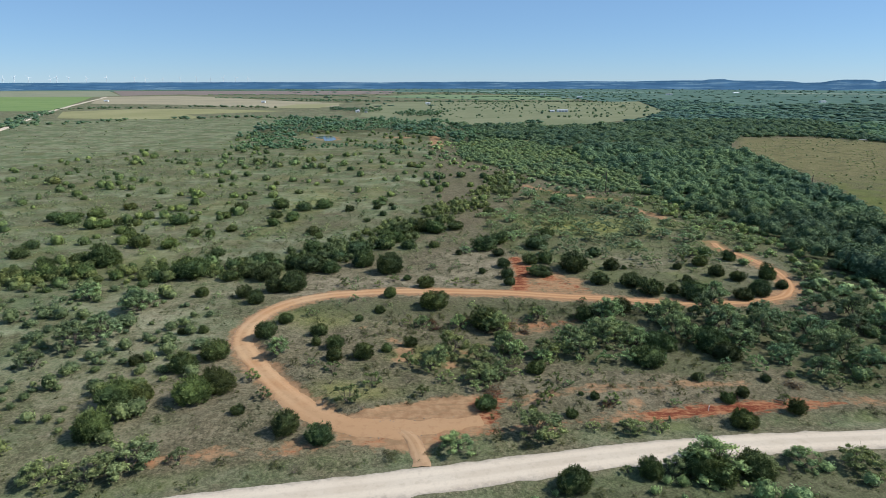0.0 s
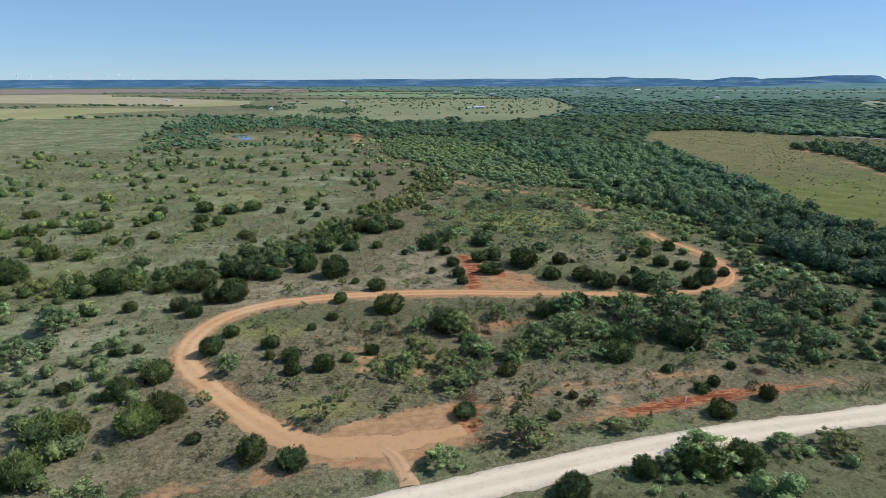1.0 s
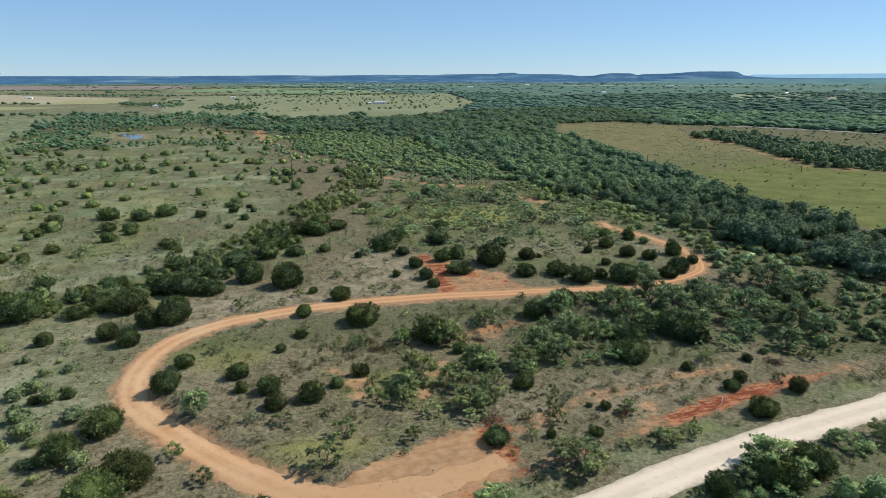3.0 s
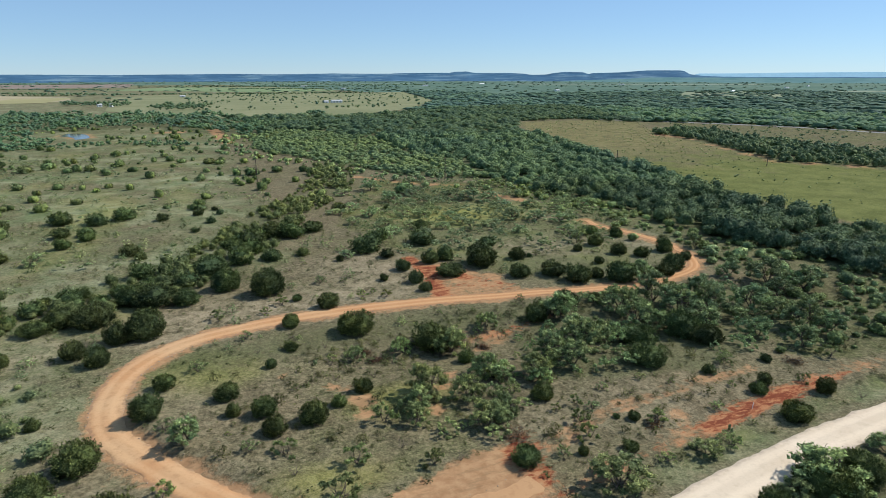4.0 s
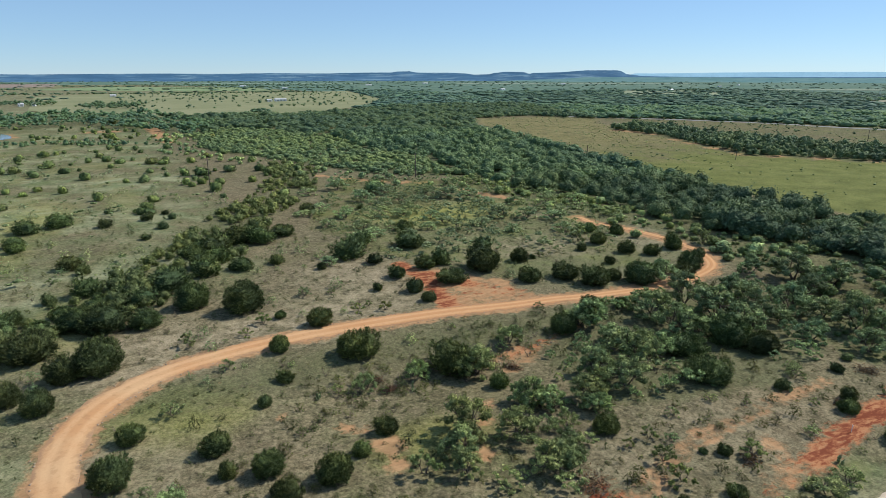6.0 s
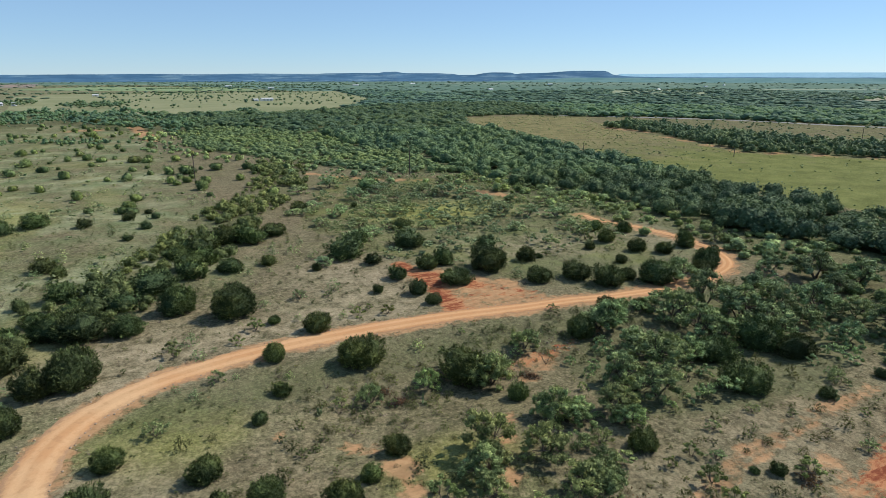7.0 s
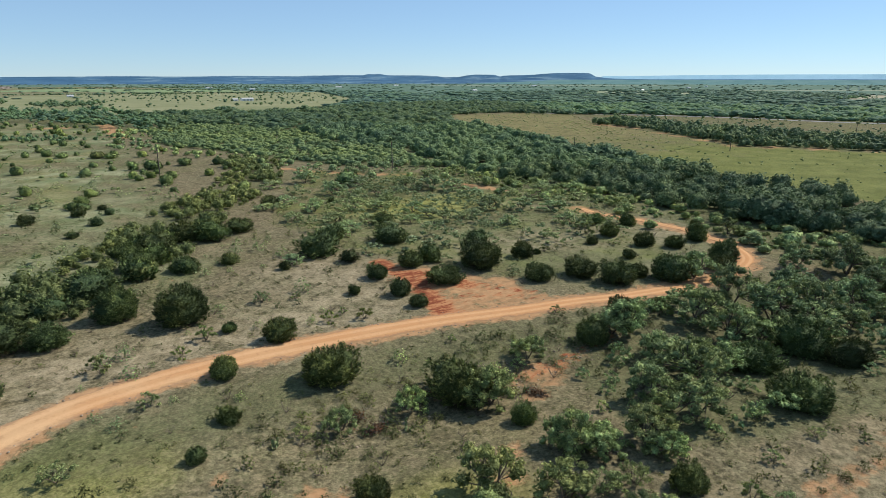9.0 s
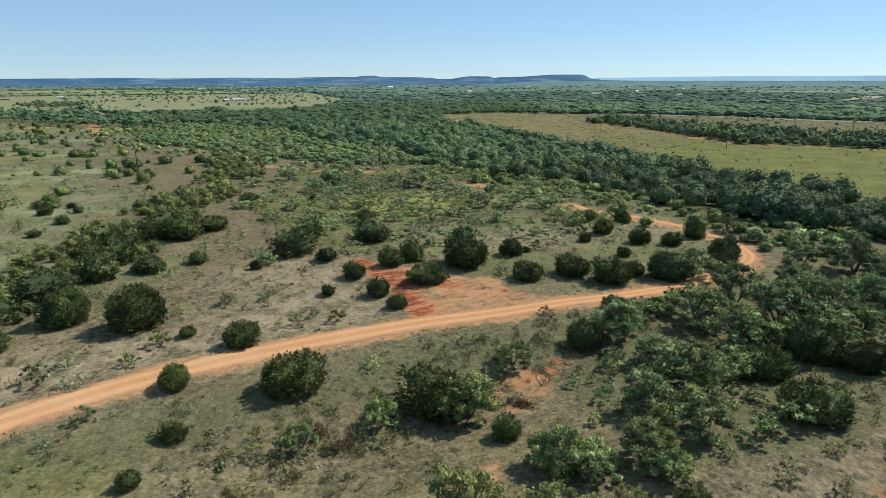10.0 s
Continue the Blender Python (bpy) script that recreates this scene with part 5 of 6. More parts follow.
stuff("light_woods", light_kinds, x, y, w, w * r.uniform(0.36, 0.6, len(x)), r, MAT_LIGHTWOODS, "light green mesquite woods on the low rise", "woods")
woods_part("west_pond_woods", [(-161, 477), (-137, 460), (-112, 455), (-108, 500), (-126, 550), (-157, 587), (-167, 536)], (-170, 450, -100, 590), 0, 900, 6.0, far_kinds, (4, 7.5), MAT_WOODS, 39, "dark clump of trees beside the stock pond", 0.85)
woods_part("pond_woods", NORTH_WOODS, (-220, 480, 60, 850), 0, 900, 6.5, far_kinds, (5.5, 9), MAT_FARHAZEWOODS, 36, "scrubby dark woods round the pond", 0.75)


def scrub_part(name, keep, box, spacing, kinds, size, tall, material, seed, label, clear=0.5):
    x, y, r = scatter(seed, box, spacing, keep, clear)
    w = r.uniform(0, 1, len(x)) ** 1.6 * (size[1] - size[0]) + size[0]
    return stuff(name, kinds, x, y, w, w * r.uniform(*tall, len(x)), r, material, label, "scrub")


def clumped(x, y, r, seed, amount, size=45):
    """Uneven density."""
    return r.uniform(0, 1, len(x)) < np.clip(amount * (1 + 0.9 * waves(x, y, seed, size)), 0, 1)


def open_land(x, y):
    return ~(inside(x, y, [(-140, 470), (-120, 600), (-86, 600), (-80, 470)]) | inside(x, y, WOODS) | inside(x, y, FIELD_EAST) | inside(x, y, LEFT_FIELD) | inside(x, y, POND))


scrub_part("thicket_scrub", lambda x, y, r: inside(x, y, THICKET) & clumped(x, y, r, 1, 0.34, 22), (10, 90, 95, 140), 2.8, thick_kinds, (1.6, 4.6), (0.75, 1.1), MAT_MESQUITE, 51, "thicket of green mesquite scrub below the track")
scrub_part("west_thicket_scrub", lambda x, y, r: inside(x, y, THICKET_WEST) & clumped(x, y, r, 16, 0.45, 22), (-10, 80, 50, 130), 2.7, thick_kinds, (1.2, 3.6), (0.6, 0.95), MAT_MESQUITE, 70, "grey-green thicket on the slope", 0.0)
scrub_part("savanna_scrub", lambda x, y, r: inside(x, y, SAVANNA) & (r.uniform(0, 1, len(x)) < np.interp(y, [165, 190], [0.3, 1])) & clumped(x, y, r, 2, 0.62, 30), (5, 145, 110, 300), 4.0, savanna_kinds, (1.8, 7.2), (0.55, 0.9), MAT_SCRUB, 52, "scattered light green mesquite scrub on grass")
scrub_part("hedge_scrub", lambda x, y, r: (to_line(x, y, HEDGE) < np.interp(y, [170, 200], [7.5, 10])) & clumped(x, y, r, 3, 0.85, 30), (-125, 140, 50, 340), 3.0, hedge_kinds, (2.0, 5.4), (0.65, 0.95), MAT_HEDGE, 53, "dark green scrub filling the hedgerow")
scrub_part("hedge_junipers", lambda x, y, r: (to_line(x, y, HEDGE) < 5.5) & (y < 205) & (r.uniform(0, 1, len(x)) < 0.42), (-125, 140, 50, 310), 4.4, [juniper_crown(290 + k, 100, 8, 0.06, 0.8) for k in range(4)], (3.2, 6.4), (0.7, 0.95), MAT_JUNIPER, 66, "dense dark junipers massed in the hedgerow", 0.0)
scrub_part("bank_scrub", lambda x, y, r: (to_line(x, y, [(-6, 124), (4, 126.5), (14, 128), (24, 130), (40, 131)]) < 5) & (r.uniform(0, 1, len(x)) < 0.75), (-12, 115, 50, 138), 1.8, bush_near, (0.7, 2.8), (0.5, 0.85), MAT_BUSH, 73, "grey-green brush along the eroded bank", 0.1)
scrub_part("woods_edge_scrub", lambda x, y, r: open_land(x, y) & (to_line(x, y, WOODS[:11]) < 24) & clumped(x, y, r, 17, 0.45, 30), (-15, 100, 115, 520), 4.2, mid_kinds, (1.6, 5.6), (0.5, 0.8), MAT_MESQUITE, 71, "green scrub along the edge of the woods", 0.3)
scrub_part("east_scrub", lambda x, y, r: inside(x, y, EAST_SCRUB) & clumped(x, y, r, 15, 0.6, 26), (55, 85, 126, 270), 2.7, mid_kinds, (1.4, 4.8), (0.4, 0.8), MAT_HEDGE, 69, "green scrub between the dirt track and the woods", 0.3)
scrub_part("roadside_scrub", lambda x, y, r: inside(x, y, NEAR_SCRUB) & clumped(x, y, r, 4, 0.6, 22), (-115, 60, -38, 152), 3.2, low_kinds, (1.6, 5.2), (0.6, 0.9), MAT_BRUSH, 54, "grey-green mesquite scrub near the gravel road", 0.75)
scrub_part("pasture_scrub", lambda x, y, r: open_land(x, y) & (y < 200) & (x < 10) & (to_line(x, y, HEDGE) > 5) & clumped(x, y, r, 5, 0.4, 70), (-330, 135, 10, 560), 4.4, bush_near, (1.2, 4.0), (0.55, 0.85), MAT_BRUSH, 55, "scattered green scrub across the pasture", 0.75)
scrub_part("far_pasture_scrub", lambda x, y, r: open_land(x, y) & (x < 5 - 0.02 * y) & (to_line(x, y, HEDGE) > 5) & clumped(x, y, r, 5, 0.16 + 0.4 * np.clip((-45 - x) / 50, 0, 1), 40), (-230, 175, 5, 430), 3.6, weed_kinds, (1.2, 4.6), (0.45, 0.75), MAT_SCRUB, 65, "scattered airy light green scrub across the pasture")
scrub_part("far_pasture_bushes", lambda x, y, r: open_land(x, y) & (x < 5) & clumped(x, y, r, 20, 0.2, 60), (-330, 190, 5, 600), 5.5, far_kinds, (1.2, 4.2), (0.4, 0.65), MAT_BRUSH, 75, "low dark green bushes across the far pasture")
scrub_part("pasture_junipers", lambda x, y, r: open_land(x, y) & ((y > 235) | (x < -70)) & (x < 30) & clumped(x, y, r, 6, 0.16, 60), (-330, 140, 30, 620), 6.5, dark_kinds, (2.2, 5.6), (0.75, 1.0), MAT_JUNIPER, 56, "small dark junipers dotted over the far pasture")
scrub_part("slope_scrub", lambda x, y, r: open_land(x, y) & (y < 132) & (x > -30) & clumped(x, y, r, 7, 0.24, 24), (-30, 56, 140, 132), 2.2, bush_near, (0.7, 2.6), (0.6, 0.95), MAT_BUSH, 57, "low grey-green bushes on the dry slope")
scrub_part("road_verge_scrub", lambda x, y, r: (y < np.interp(x, [p[0] for p in ROAD], [p[1] for p in ROAD]) - 5) & clumped(x, y, r, 8, 0.35, 25), (-60, 40, 150, 84), 3.4, low_kinds, (1.2, 4.4), (0.6, 0.9), MAT_MESQUITE, 58, "dark scrub along the gravel road verge")
scrub_part("east_field_scrub", lambda x, y, r: inside(x, y, FIELD_EAST) & (r.uniform(0, 1, len(x)) < np.clip((y - 150) / 180, 0.12, 1)) & clumped(x, y, r, 9, 0.5, 50), (150, 130, 380, 575), 4.2, tiny_kinds, (0.5, 2.0), (0.4, 0.7), MAT_BRUSH, 59, "small brown weeds dotting the field")
scrub_part("left_field_scrub", lambda x, y, r: inside(x, y, LEFT_FIELD) & clumped(x, y, r, 10, 0.1, 60), (-760, 320, -160, 900), 9.0, far_kinds, (2, 5), (0.4, 0.7), MAT_SCRUB, 60, "sparse dark bushes on the pale field")
scrub_part("ranch_scrub", lambda x, y, r: clumped(x, y, r, 11, 0.28, 200), (-20, 870, 420, 1600), 15.0, light_kinds, (3.5, 8), (0.6, 0.9), MAT_FARHAZEWOODS, 61, "scattered trees on the dry ranch land", 0.0)
scrub_part("small_weeds", lambda x, y, r: open_land(x, y) & clumped(x, y, r, 14, 0.42, 20), (-75, 66, 100, 250), 2.6, weed_kinds, (0.5, 1.9), (0.6, 1.0), MAT_BUSH, 68, "small green weeds and seedlings in the grass", 0.1)
scrub_part("grass_tufts", lambda x, y, r: open_land(x, y) & clumped(x, y, r, 12, 0.3, 14), (-75, 62, 100, 190), 1.25, tuft_kinds, (0.3, 1.25), (0.4, 0.8), MAT_BUSH, 62, "low weeds and dry grass tufts", 0.1)
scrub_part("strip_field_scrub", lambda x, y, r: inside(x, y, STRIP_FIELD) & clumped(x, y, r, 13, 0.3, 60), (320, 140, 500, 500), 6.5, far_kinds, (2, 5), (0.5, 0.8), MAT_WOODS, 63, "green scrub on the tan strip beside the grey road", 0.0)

def dead_bush(seed):
    """Crooked bare stems that fork twice."""
    r = np.random.RandomState(seed)
    out = []
    for k in range(5):
        a = k * 1.26 + r.uniform(-0.4, 0.4)
        q = np.array([math.cos(a) * 0.16, math.sin(a) * 0.16, r.uniform(0.15, 0.35)])
        out.append(tube((0, 0, 0), q, 0.018, 0.012, 3))
        for _ in range(2):
            e = q + np.array([math.cos(a) * 0.15, math.sin(a) * 0.15, 0.16]) + r.normal(0, 0.09, 3)
            out.append(tube(q, e, 0.011, 0.007, 3))
            for _ in range(2):
                out.append(tube(e, e + r.normal(0, 0.1, 3) + [0, 0, 0.07], 0.007, 0.003, 3))
    return join(*out)


dead_kinds = [dead_bush(350 + k) for k in range(5)]
scrub_part("bare_twigs", lambda x, y, r: open_land(x, y) & (clumped(x, y, r, 18, 0.14, 22) | (to_line(x, y, [(-6, 124), (4, 126.5), (14, 125), (22, 126.5), (32, 128)]) < 4)), (-60, 66, 105, 190), 3.0, dead_kinds, (0.7, 2.2), (0.6, 1.0), MAT_BARK, 72, "leafless grey twigs of dead brush in the grass", 0.1)

POND_BELT = [(-150, 478), (-110, 486), (-70, 492), (-35, 478), (-10, 470)]
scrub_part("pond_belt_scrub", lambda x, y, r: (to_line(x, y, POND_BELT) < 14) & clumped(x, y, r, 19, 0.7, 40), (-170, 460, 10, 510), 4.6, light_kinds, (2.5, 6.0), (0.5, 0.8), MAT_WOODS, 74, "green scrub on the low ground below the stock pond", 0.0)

# tree belts between the far fields
BELTS = [
    [(-690, 1125), (-642, 1165), (-561, 1165)], [(-478, 680), (-540, 800), (-640, 1020)], [(-500, 752), (-446, 757), (-421, 812)], [(-345, 845), (-291, 888), (-202, 861), (-146, 881)],
    [(-522, 1215), (-446, 1250), (-334, 1200)], [(-400, 1620), (-230, 1575), (-90, 1576), (131, 1540), (359, 1545)],
    [(-834, 2250), (-540, 2250), (-241, 2040)], [(-671, 1884), (-492, 1815), (-200, 1640)], [(-170, 2420), (240, 2400), (420, 2200)],
    [(100, 2050), (600, 1950)], [(0, 2750), (900, 2550)], [(-1500, 3170), (-300, 3170)], [(61, 690), (90, 730), (119, 775)],
]
for k, line in enumerate(BELTS):
    pts = smooth_line(line, 12)
    r = np.random.RandomState(400 + k)
    reps = 3
    x = np.array([p.x for p in pts for _ in range(reps)]) + r.normal(0, 9, len(pts) * reps)
    y = np.array([p.y for p in pts for _ in range(reps)]) + r.normal(0, 12, len(pts) * reps)
    w = r.uniform(5, 11, len(x))
    stuff("tree_belt", tiny_kinds, x, y, w, w * r.uniform(0.45, 0.7, len(x)), r, MAT_FARHAZEWOODS, "dark tree line between far fields", "woods")
GROVES = [("farmyard_grove", [(-204, 1092), (-154, 1022), (-118, 990), (-94, 1028), (-109, 1120), (-205, 1150)], 11), ("pasture_grove", [(-74, 925), (-49, 888), (-5, 881), (2, 984), (-59, 1015)], 9), ("plain_grove", [(1220, 1175), (1290, 1150), (1310, 1180), (1230, 1205)], 14), ("clearing_grove", [(940, 600), (1040, 628), (1150, 640), (1160, 620), (1000, 585)], 16)]
for k, (name, poly, step) in enumerate(GROVES):
    px, py = [p[0] for p in poly], [p[1] for p in poly]
    x, y, r = scatter(430 + k, (min(px), min(py), max(px), max(py)), step, lambda x, y, r: inside(x, y, poly), 0.0)
    w = r.uniform(7, 13, len(x))
    stuff(name, far_kinds, x, y, w, w * r.uniform(0.55, 0.8, len(x)), r, MAT_FARHAZEWOODS, "dense dark grove of trees on the ranch land", "woods")
r = np.random.RandomState(450)
a, d = np.radians(r.uniform(-45, 80, 3200)), 1250 + 3000 * r.uniform(0, 1, 3200) ** 0.8
x, y = np.sin(a) * d, np.cos(a) * d
ok = (x > -0.35 * y + 300) & (np.sin(y / 60 + 2 * waves(x, y, 77, 900)) > -0.4)
x, y = x[ok], y[ok]
w = r.uniform(9, 26, len(x))
stuff("far_plain_trees", tiny_kinds, x, y, w, r.uniform(3, 6, len(x)), r, MAT_HAZEWOODS, "distant tree clumps over the plain, leaves tinted for haze", "woods")

# ---- far things ----


def box_mesh(bm, x0, y0, z0, x1, y1, z1):
    v = [bm.verts.new(p) for p in ((x0, y0, z0), (x1, y0, z0), (x1, y1, z0), (x0, y1, z0), (x0, y0, z1), (x1, y0, z1), (x1, y1, z1), (x0, y1, z1))]
    for q in ((0, 3, 2, 1), (4, 5, 6, 7), (0, 1, 5, 4), (1, 2, 6, 5), (2, 3, 7, 6), (3, 0, 4, 7)):
        bm.faces.new([v[i] for i in q])
    return bm


def gable_house(name, x, y, turn, length, depth, eave, rise, label, doors=2):
    root = new(name)
    root.matrix_basis = pose(x, y, float(height(x, y)) - 0.1, 0, 0, turn)
    hl, hd = length / 2, depth / 2
    bm = bmesh.new()
    pts = [(-hl, -hd, 0), (-hl, hd, 0), (-hl, hd, eave), (-hl, 0, eave + rise), (-hl, -hd, eave)]
    a = [bm.verts.new(p) for p in pts]
    b = [bm.verts.new((-p[0], p[1], p[2])) for p in pts]
    bm.faces.new(a)
    bm.faces.new(b[::-1])
    for i in range(5):
        j = (i + 1) % 5
        bm.faces.new((a[j], a[i], b[i], b[j]))
    part("wall", bm, MAT_WHITE, root)
    for s in (-1, 1):
        bm = bmesh.new()
        o = 0.5
        lo = eave - rise * o / hd
        c = [(-hl - o, s * (hd + o), lo + 0.06), (hl + o, s * (hd + o), lo + 0.06), (hl + o, 0, eave + rise + 0.06), (-hl - o, 0, eave + rise + 0.06)]
        low = [bm.verts.new(p) for p in c]
        up = [bm.verts.new((p[0], p[1], p[2] + 0.15)) for p in c]
        bm.faces.new(low)
        bm.faces.new(up[::-1])
        for i in range(4):
            j = (i + 1) % 4
            bm.faces.new((low[i], low[j], up[j], up[i]))
        bmesh.ops.recalc_face_normals(bm, faces=bm.faces)
        part("roof", bm, MAT_WHITE if length > 25 else MAT_GREYROOF, root)
    for k in range(doors):
        px = -hl + length * (k + 0.7) / (doors + 0.4)
        part("door", box_mesh(bmesh.new(), px - 1.5, -hd - 0.06, 0, px + 1.5, -hd + 0.04, min(3.2, eave - 0.3)), MAT_GREYROOF, root, "grey sliding door")
    return tagged(root, label, "building", "ranch buildings")


gable_house("barn", 196, 1035, 4, 17, 9, 3.0, 1.3, "long white metal barn on dry ranch land", 3)
gable_house("shed", 178, 1030, 8, 7, 7, 2.6, 1.2, "small white metal shed beside the barn", 1)
for k, (x, y, t, l) in enumerate(((-140, 1030, 20, 7), (-124, 1020, -10, 5), (-830, 1560, 12, 13), (-33, 1381, 5, 13), (358, 2271, 10, 28), (410, 1900, -8, 20), (900, 1500, 20, 22), (1260, 1250, 30, 34), (820, 2300, 0, 30), (1200, 2600, 15, 36), (1650, 2200, 0, 30), (-420, 1480, 0, 12), (1750, 1500, 10, 24), (2100, 1700, 25, 26))):
    gable_house("farmhouse", x, y, t, l * 0.75, 7, 2.8, 1.6, "pale farmhouse among trees on the plain", 1)


def utility_pole(x, y, turn, tall=1.0):
    root = new("utility_pole")
    root.matrix_basis = pose(x, y, float(height(x, y)) - 0.2, 0, 0, turn) @ Matrix.Diagonal((1, 1, tall, 1))
    bm = bmesh.new()
    bmesh.ops.create_cone(bm, cap_ends=True, segments=8, radius1=0.2, radius2=0.13, depth=10, matrix=Matrix.Translation((0, 0, 5)))
    part("pole", bm, MAT_POLE, root)
    arm = part("crossarm", box_mesh(bmesh.new(), -1.2, 0.12, 9.1, 1.2, 0.24, 9.3), MAT_POLE, root)
    for dx in (-1.05, 0.0, 1.05):
        bm = bmesh.new()
        bmesh.ops.create_cone(bm, cap_ends=True, segments=8, radius1=0.06, radius2=0.04, depth=0.2, matrix=Matrix.Translation((dx, 0.18, 9.4)))
        part("insulator", bm, MAT_STONE, arm)
    return tagged(root, "weathered wooden utility pole with a crossarm", "utility pole", "utility poles")


for x, y, t, tall in ((180, 298, 40, 0.62), (241, 258, 40, 0.45), (390, 278, 40, 0.7), (-1.9, 302.9, 60, 1.0), (74.1, 277.7, 60, 1.0)):
    utility_pole(x, y, t, tall)


def pylon(x, y, turn, tall=19.0):
    """A slim lattice tower with two crossarms."""
    root = new("transmission_tower")
    root.matrix_basis = pose(x, y, 0, 0, 0, turn)
    corners = ((-1, -1), (1, -1), (1, 1), (-1, 1))
    for sx, sy in corners:
        ob = new("leg", mesh_from("leg", *tube((sx * 2.0, sy * 2.0, -0.2), (sx * 0.35, sy * 0.35, tall), 0.14, 0.1, 4), MAT_GREYROOF))
        ob.parent = root
    for z in (3, 7, 11, 15):
        w = 2.0 - 1.65 * z / tall
        for (ax, ay), (bx, by) in zip(corners, corners[1:] + corners[:1]):
            w2 = 2.0 - 1.65 * (z + 3.5) / tall
            ob = new("brace", mesh_from("brace", *tube((ax * w, ay * w, z), (bx * w2, by * w2, z + 3.5), 0.06, 0.06, 3), MAT_GREYROOF))
            ob.parent = root
    for z in (tall - 3.5, tall - 0.6):
        ob = new("crossarm", mesh_from("crossarm", *tube((-4, 0, z), (4, 0, z), 0.12, 0.12, 4), MAT_GREYROOF))
        ob.parent = root
    return tagged(root, "thin grey steel lattice tower above the woods", "transmission tower", "transmission towers")


for x, y in ((1234, 726), (1252, 716)):
    pylon(x, y, 30)


def wind_turbine(azimuth, distance, tall, spin):
    root = new("wind_turbine")
    a = radians(azimuth)
    root.matrix_basis = pose(math.sin(a) * distance, math.cos(a) * distance, 0, 0, 0, -azimuth + 20)
    bm = bmesh.new()
    bmesh.ops.create_cone(bm, cap_ends=True, segments=10, radius1=1.9, radius2=1.2, depth=tall, matrix=Matrix.Translation((0, 0, tall / 2)))
    part("tower", bm, MAT_WHITE, root)
    part("nacelle", box_mesh(bmesh.new(), -1.2, -3, tall - 1, 1.2, 3, tall + 1.4), MAT_WHITE, root)
    bm = bmesh.new()
    bmesh.ops.create_icosphere(bm, subdivisions=2, radius=1.6, matrix=Matrix.Translation((0, -3.6, tall)))
    hub = part("hub", bm, MAT_WHITE, root)
    for k in range(3):
        bm = bmesh.new()
        bmesh.ops.create_cone(bm, cap_ends=True, segments=6, radius1=1.3, radius2=0.4, depth=18, matrix=Matrix.Translation((0, 0, 9)))
        for v in bm.verts:
            v.co.y *= 0.35
        bm.transform(pose(0, -3.4, tall, 0, spin + 120 * k, 0))
        part("blade", bm, MAT_WHITE, hub)
    return tagged(root, "white three-bladed wind turbine on the horizon ridge", "wind turbine", "wind turbines on the ridge")


for k, az in enumerate((-34.6, -33.9, -33.0, -31.6, -31.2, -30.4, -29.2, -27.8, -25.8, -25.0, -23.7, -22.4, -21.1, -20.0, -19.0, -18.0, -17.0)):
    wind_turbine(az, 4480, 62 + (k * 7) % 10, k * 37)
pond_water = Nodes("pond_water", 0.08)
pond_water.bsdf.inputs["Specular IOR Level"].default_value = 0.5
pond_water.bsdf.inputs["Roughness"].default_value = 0.12
pond_water.colour(pond_water.mix(pond_water.ramp(pond_water.noise(0.12, 4), 0.4, 0.6), (0.06, 0.075, 0.085), (0.17, 0.17, 0.15)))
rounded = lambda poly: [(p.x, p.y) for p in smooth_line(poly + poly[:1], 4)][:-1]
flat_field("water", rounded(POND), pond_water.mat, "small blue stock pond in the pasture", 0.12)
strip("grey_road", GREY_ROAD, 2.6, plain_material("grey_gravel", (0.27, 0.265, 0.26), 0.9, 0.1), "straight grey road between woods", "road", 13, 0.25, 0.1, 8)
strip("pale_far_road", [(-420, 560), (-486, 700), (-682, 1112), (-1063, 2007)], 4.0, MAT_ROAD, "straight pale gravel road across far fields", "road", 14, 0.55, 0.1, 10)

# ---- small things on the ground ----


def brush_pile(x, y, width, seed):
    """A heap of cut dead branches with some leaves left on them."""
    r = np.random.RandomState(seed)
    root = new("brush_pile")
    root.matrix_basis = pose(x, y, float(height(x, y)), 0, 0, r.uniform(0, 360))
    sticks = []
    for _ in range(70):
        a, d = r.uniform(0, 6.28), width * 0.45 * math.sqrt(r.uniform(0, 1))
        c = np.array([math.cos(a) * d, math.sin(a) * d * 0.6, r.uniform(0.05, 0.22) * width * (1 - d / width)])
        w = np.array([r.normal(), r.normal(), r.normal() * 0.35])
        w *= r.uniform(0.3, 0.9) / np.linalg.norm(w)
        b = c + w
        b[2], c[2] = max(b[2], 0.05), max(c[2], 0.05)
        sticks.append(tube(c, b, r.uniform(0.02, 0.05), 0.012, 4))
    ob = new("brush_tangle", mesh_from("brush_tangle", *join(*sticks), MAT_BARK))
    ob.parent = root
    p = np.stack([r.normal(0, width * 0.24, 260), r.normal(0, width * 0.15, 260), np.abs(r.normal(0, width * 0.09, 260)) + 0.08], 1)
    ob = new("dead_leaves", mesh_from("dead_leaves", *leaves(p, np.tile([0, 0, 1.0], (260, 1)), 0.13, r), MAT_DEAD))
    ob.parent = root
    return tagged(root, "heap of cut brown branches with dead leaves", "brush pile", "brush piles on the slope")


for k, (x, y, w) in enumerate(((8.3, 92.6, 5.0), (13.9, 124.4, 4.0), (26.3, 88.2, 2.8), (-1.4, 123.6, 3.0), (17.2, 121.0, 2.8), (-2.5, 126.4, 2.6), (59.2, 94.5, 3.8), (5.0, 127.0, 3.0), (47.0, 90.5, 2.4))):
    brush_pile(x, y, w, 500 + k)


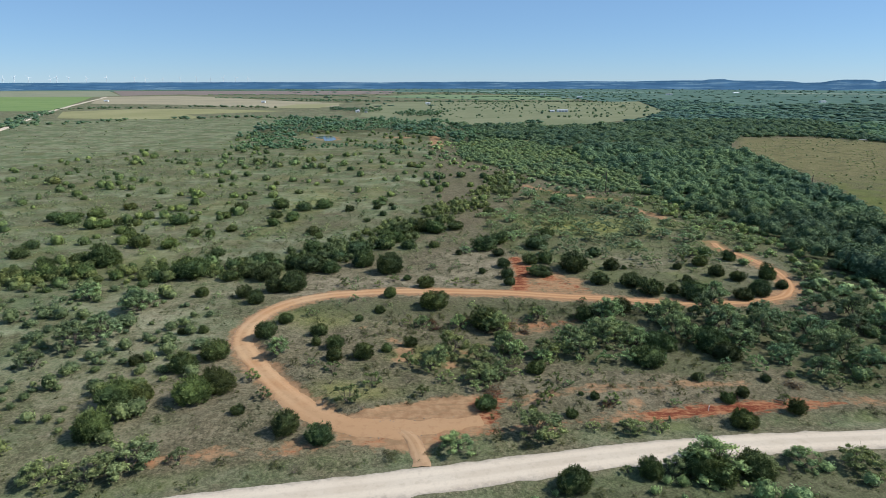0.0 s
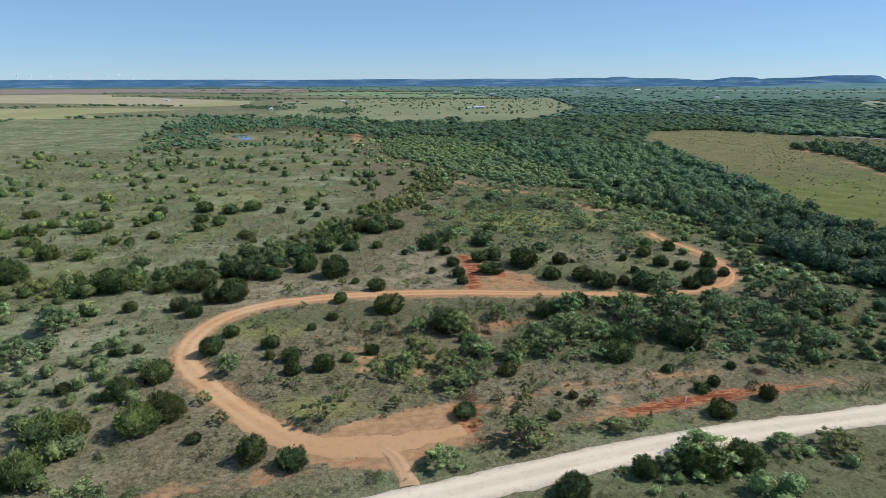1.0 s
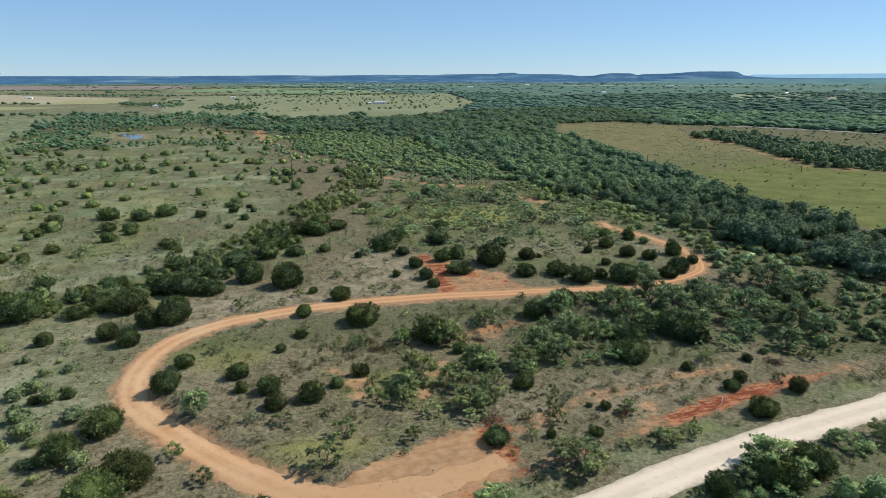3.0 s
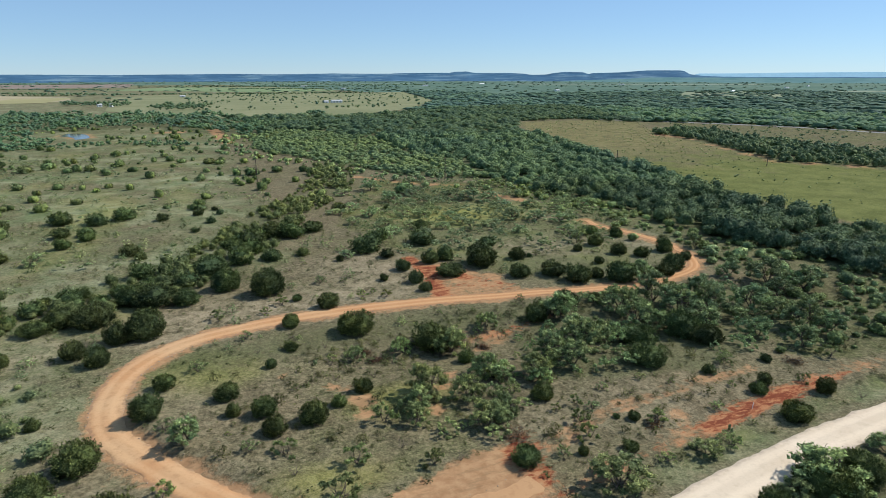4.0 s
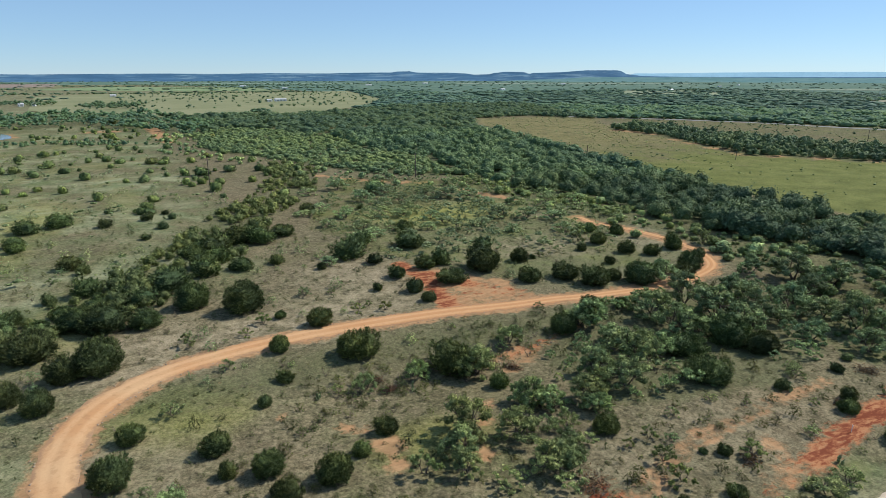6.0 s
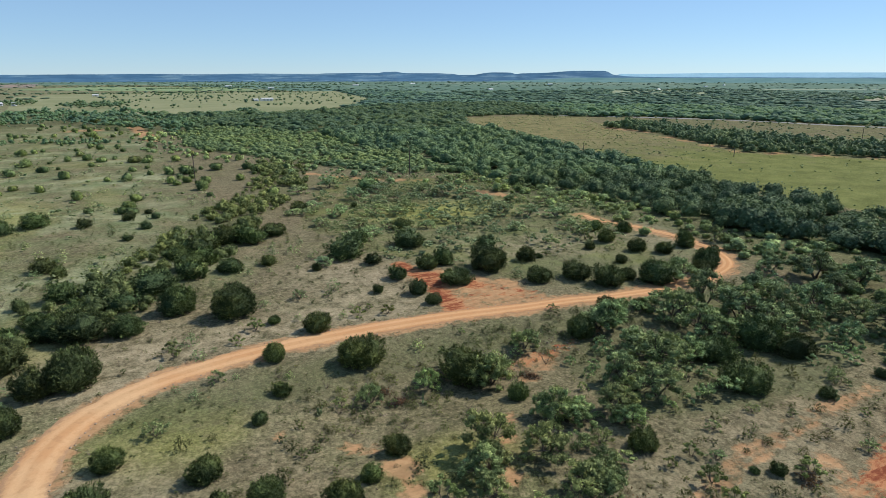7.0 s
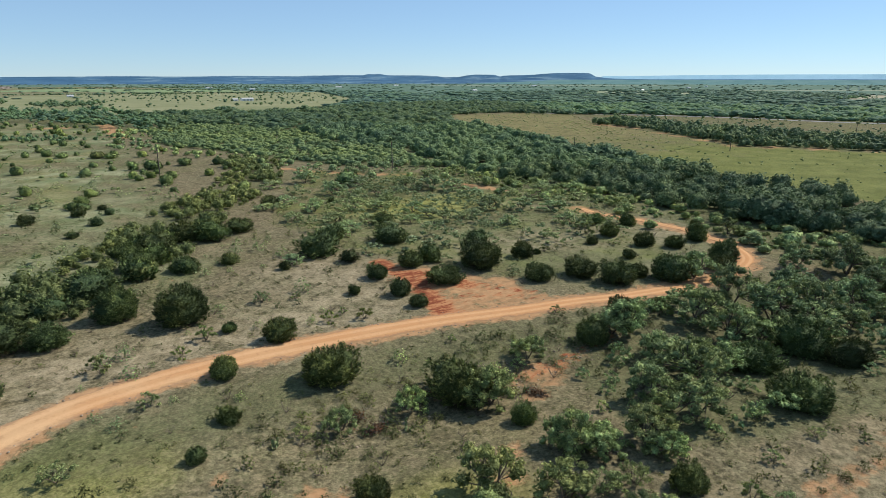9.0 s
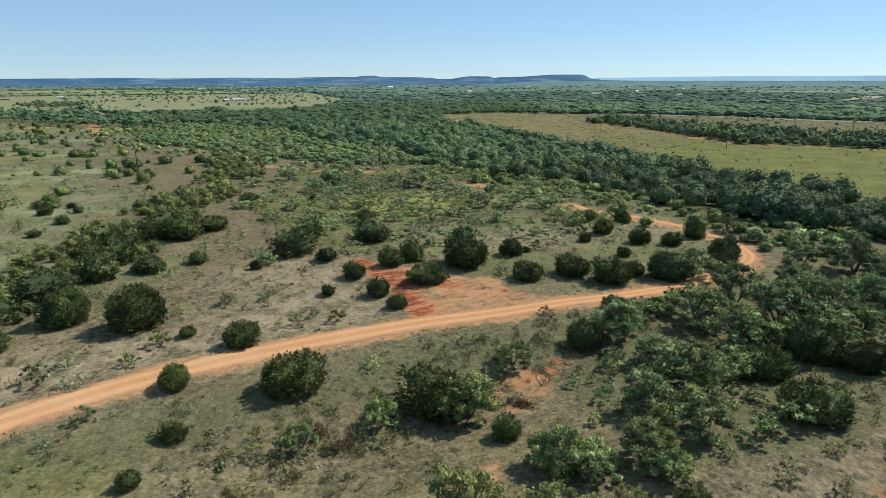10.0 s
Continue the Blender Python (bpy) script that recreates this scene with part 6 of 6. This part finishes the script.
def prickly_pear(x, y, width, seed):
    """A clump of flat round cactus pads, each growing from another's rim."""
    r = np.random.RandomState(seed)
    root = new("prickly_pear_cactus")
    root.matrix_basis = pose(x, y, float(height(x, y)), 0, 0, r.uniform(0, 360))
    tips = [(r.uniform(-0.3, 0.3) * width, r.uniform(-0.3, 0.3) * width, 0.0) for _ in range(6)]
    for k in range(16):
        px, py, pz = tips[r.randint(len(tips))]
        size = r.uniform(0.16, 0.26)
        m = pose(px, py, pz, r.uniform(-35, 35), 0, r.uniform(0, 360)) @ Matrix.Translation((0, 0, size * 0.85)) @ Matrix.Diagonal((size * 0.8, size * 0.16, size, 1))
        bm = bmesh.new()
        bmesh.ops.create_icosphere(bm, subdivisions=1, radius=1.0, matrix=m)
        part("pad", bm, MAT_CACTUS, root)
        if k < 10:
            t = m @ Vector((0, 0, 0.85))
            tips.append((t.x, t.y, max(0.0, t.z)))
    return tagged(root, "low clump of pale green prickly pear pads", "cactus", "prickly pear clumps")


MAT_CACTUS = plain_material("cactus_skin", (0.21, 0.25, 0.12), 0.6, 0.2, 3.0)
for k, (x, y, w) in enumerate(((4.6, 124.0, 1.6), (3.5, 126.8, 1.3), (5.6, 125.6, 1.4), (16.5, 122.2, 1.2), (34.6, 83.4, 1.3), (-11.5, 124.2, 1.4), (44.0, 96.0, 1.5), (1.5, 122.0, 1.2))):
    prickly_pear(x, y, w, 520 + k)

stake = new("survey_stake")
stake.matrix_basis = pose(41.6, 86.4, float(height(41.6, 86.4)), 0, 4, 20)
part("post", box_mesh(bmesh.new(), -0.035, -0.03, -0.2, 0.035, 0.03, 0.95), MAT_WHITE, stake)
part("board", box_mesh(bmesh.new(), -0.12, -0.05, 0.68, 0.12, -0.032, 0.9), MAT_WHITE, stake, "plain white board")
tagged(stake, "white wooden stake on bare red soil", "stake")

# loose stones along the track edges and on the bank
r = np.random.RandomState(540)
stone_kinds = []
for k in range(4):
    bm = bmesh.new()
    bmesh.ops.create_icosphere(bm, subdivisions=1, radius=0.5)
    v = np.array([q.co for q in bm.verts]) * (1 + 0.5 * (r.uniform(0, 1, (len(bm.verts), 1)) - 0.5)) * [1, 0.8, 0.55]
    stone_kinds.append((v + [0, 0, 0.15], np.array([[q.index for q in f.verts] for f in bm.faces])))
    bm.free()
edge_line = smooth_line(TRACK, 0.5)
sx, sy = [], []
for a, b in zip(edge_line, edge_line[1:]):
    d = (b - a).normalized()
    for side in (-1, 1):
        if r.uniform() < 0.5:
            off = side * (2.0 + abs(r.normal(0, 0.5)))
            sx.append(a.x + d.y * off)
            sy.append(a.y - d.x * off)
for _ in range(350):
    u = r.uniform()
    sx.append(-8 + 44 * u + r.normal(0, 2))
    sy.append(124.6 + 2.5 * u + r.normal(0, 1.8))
sx, sy = np.array(sx), np.array(sy)
w = r.uniform(0.1, 0.38, len(sx))
stuff("loose_stones", stone_kinds, sx, sy, w, w, r, MAT_STONE, "pale loose stones and clods beside the track", "stones")
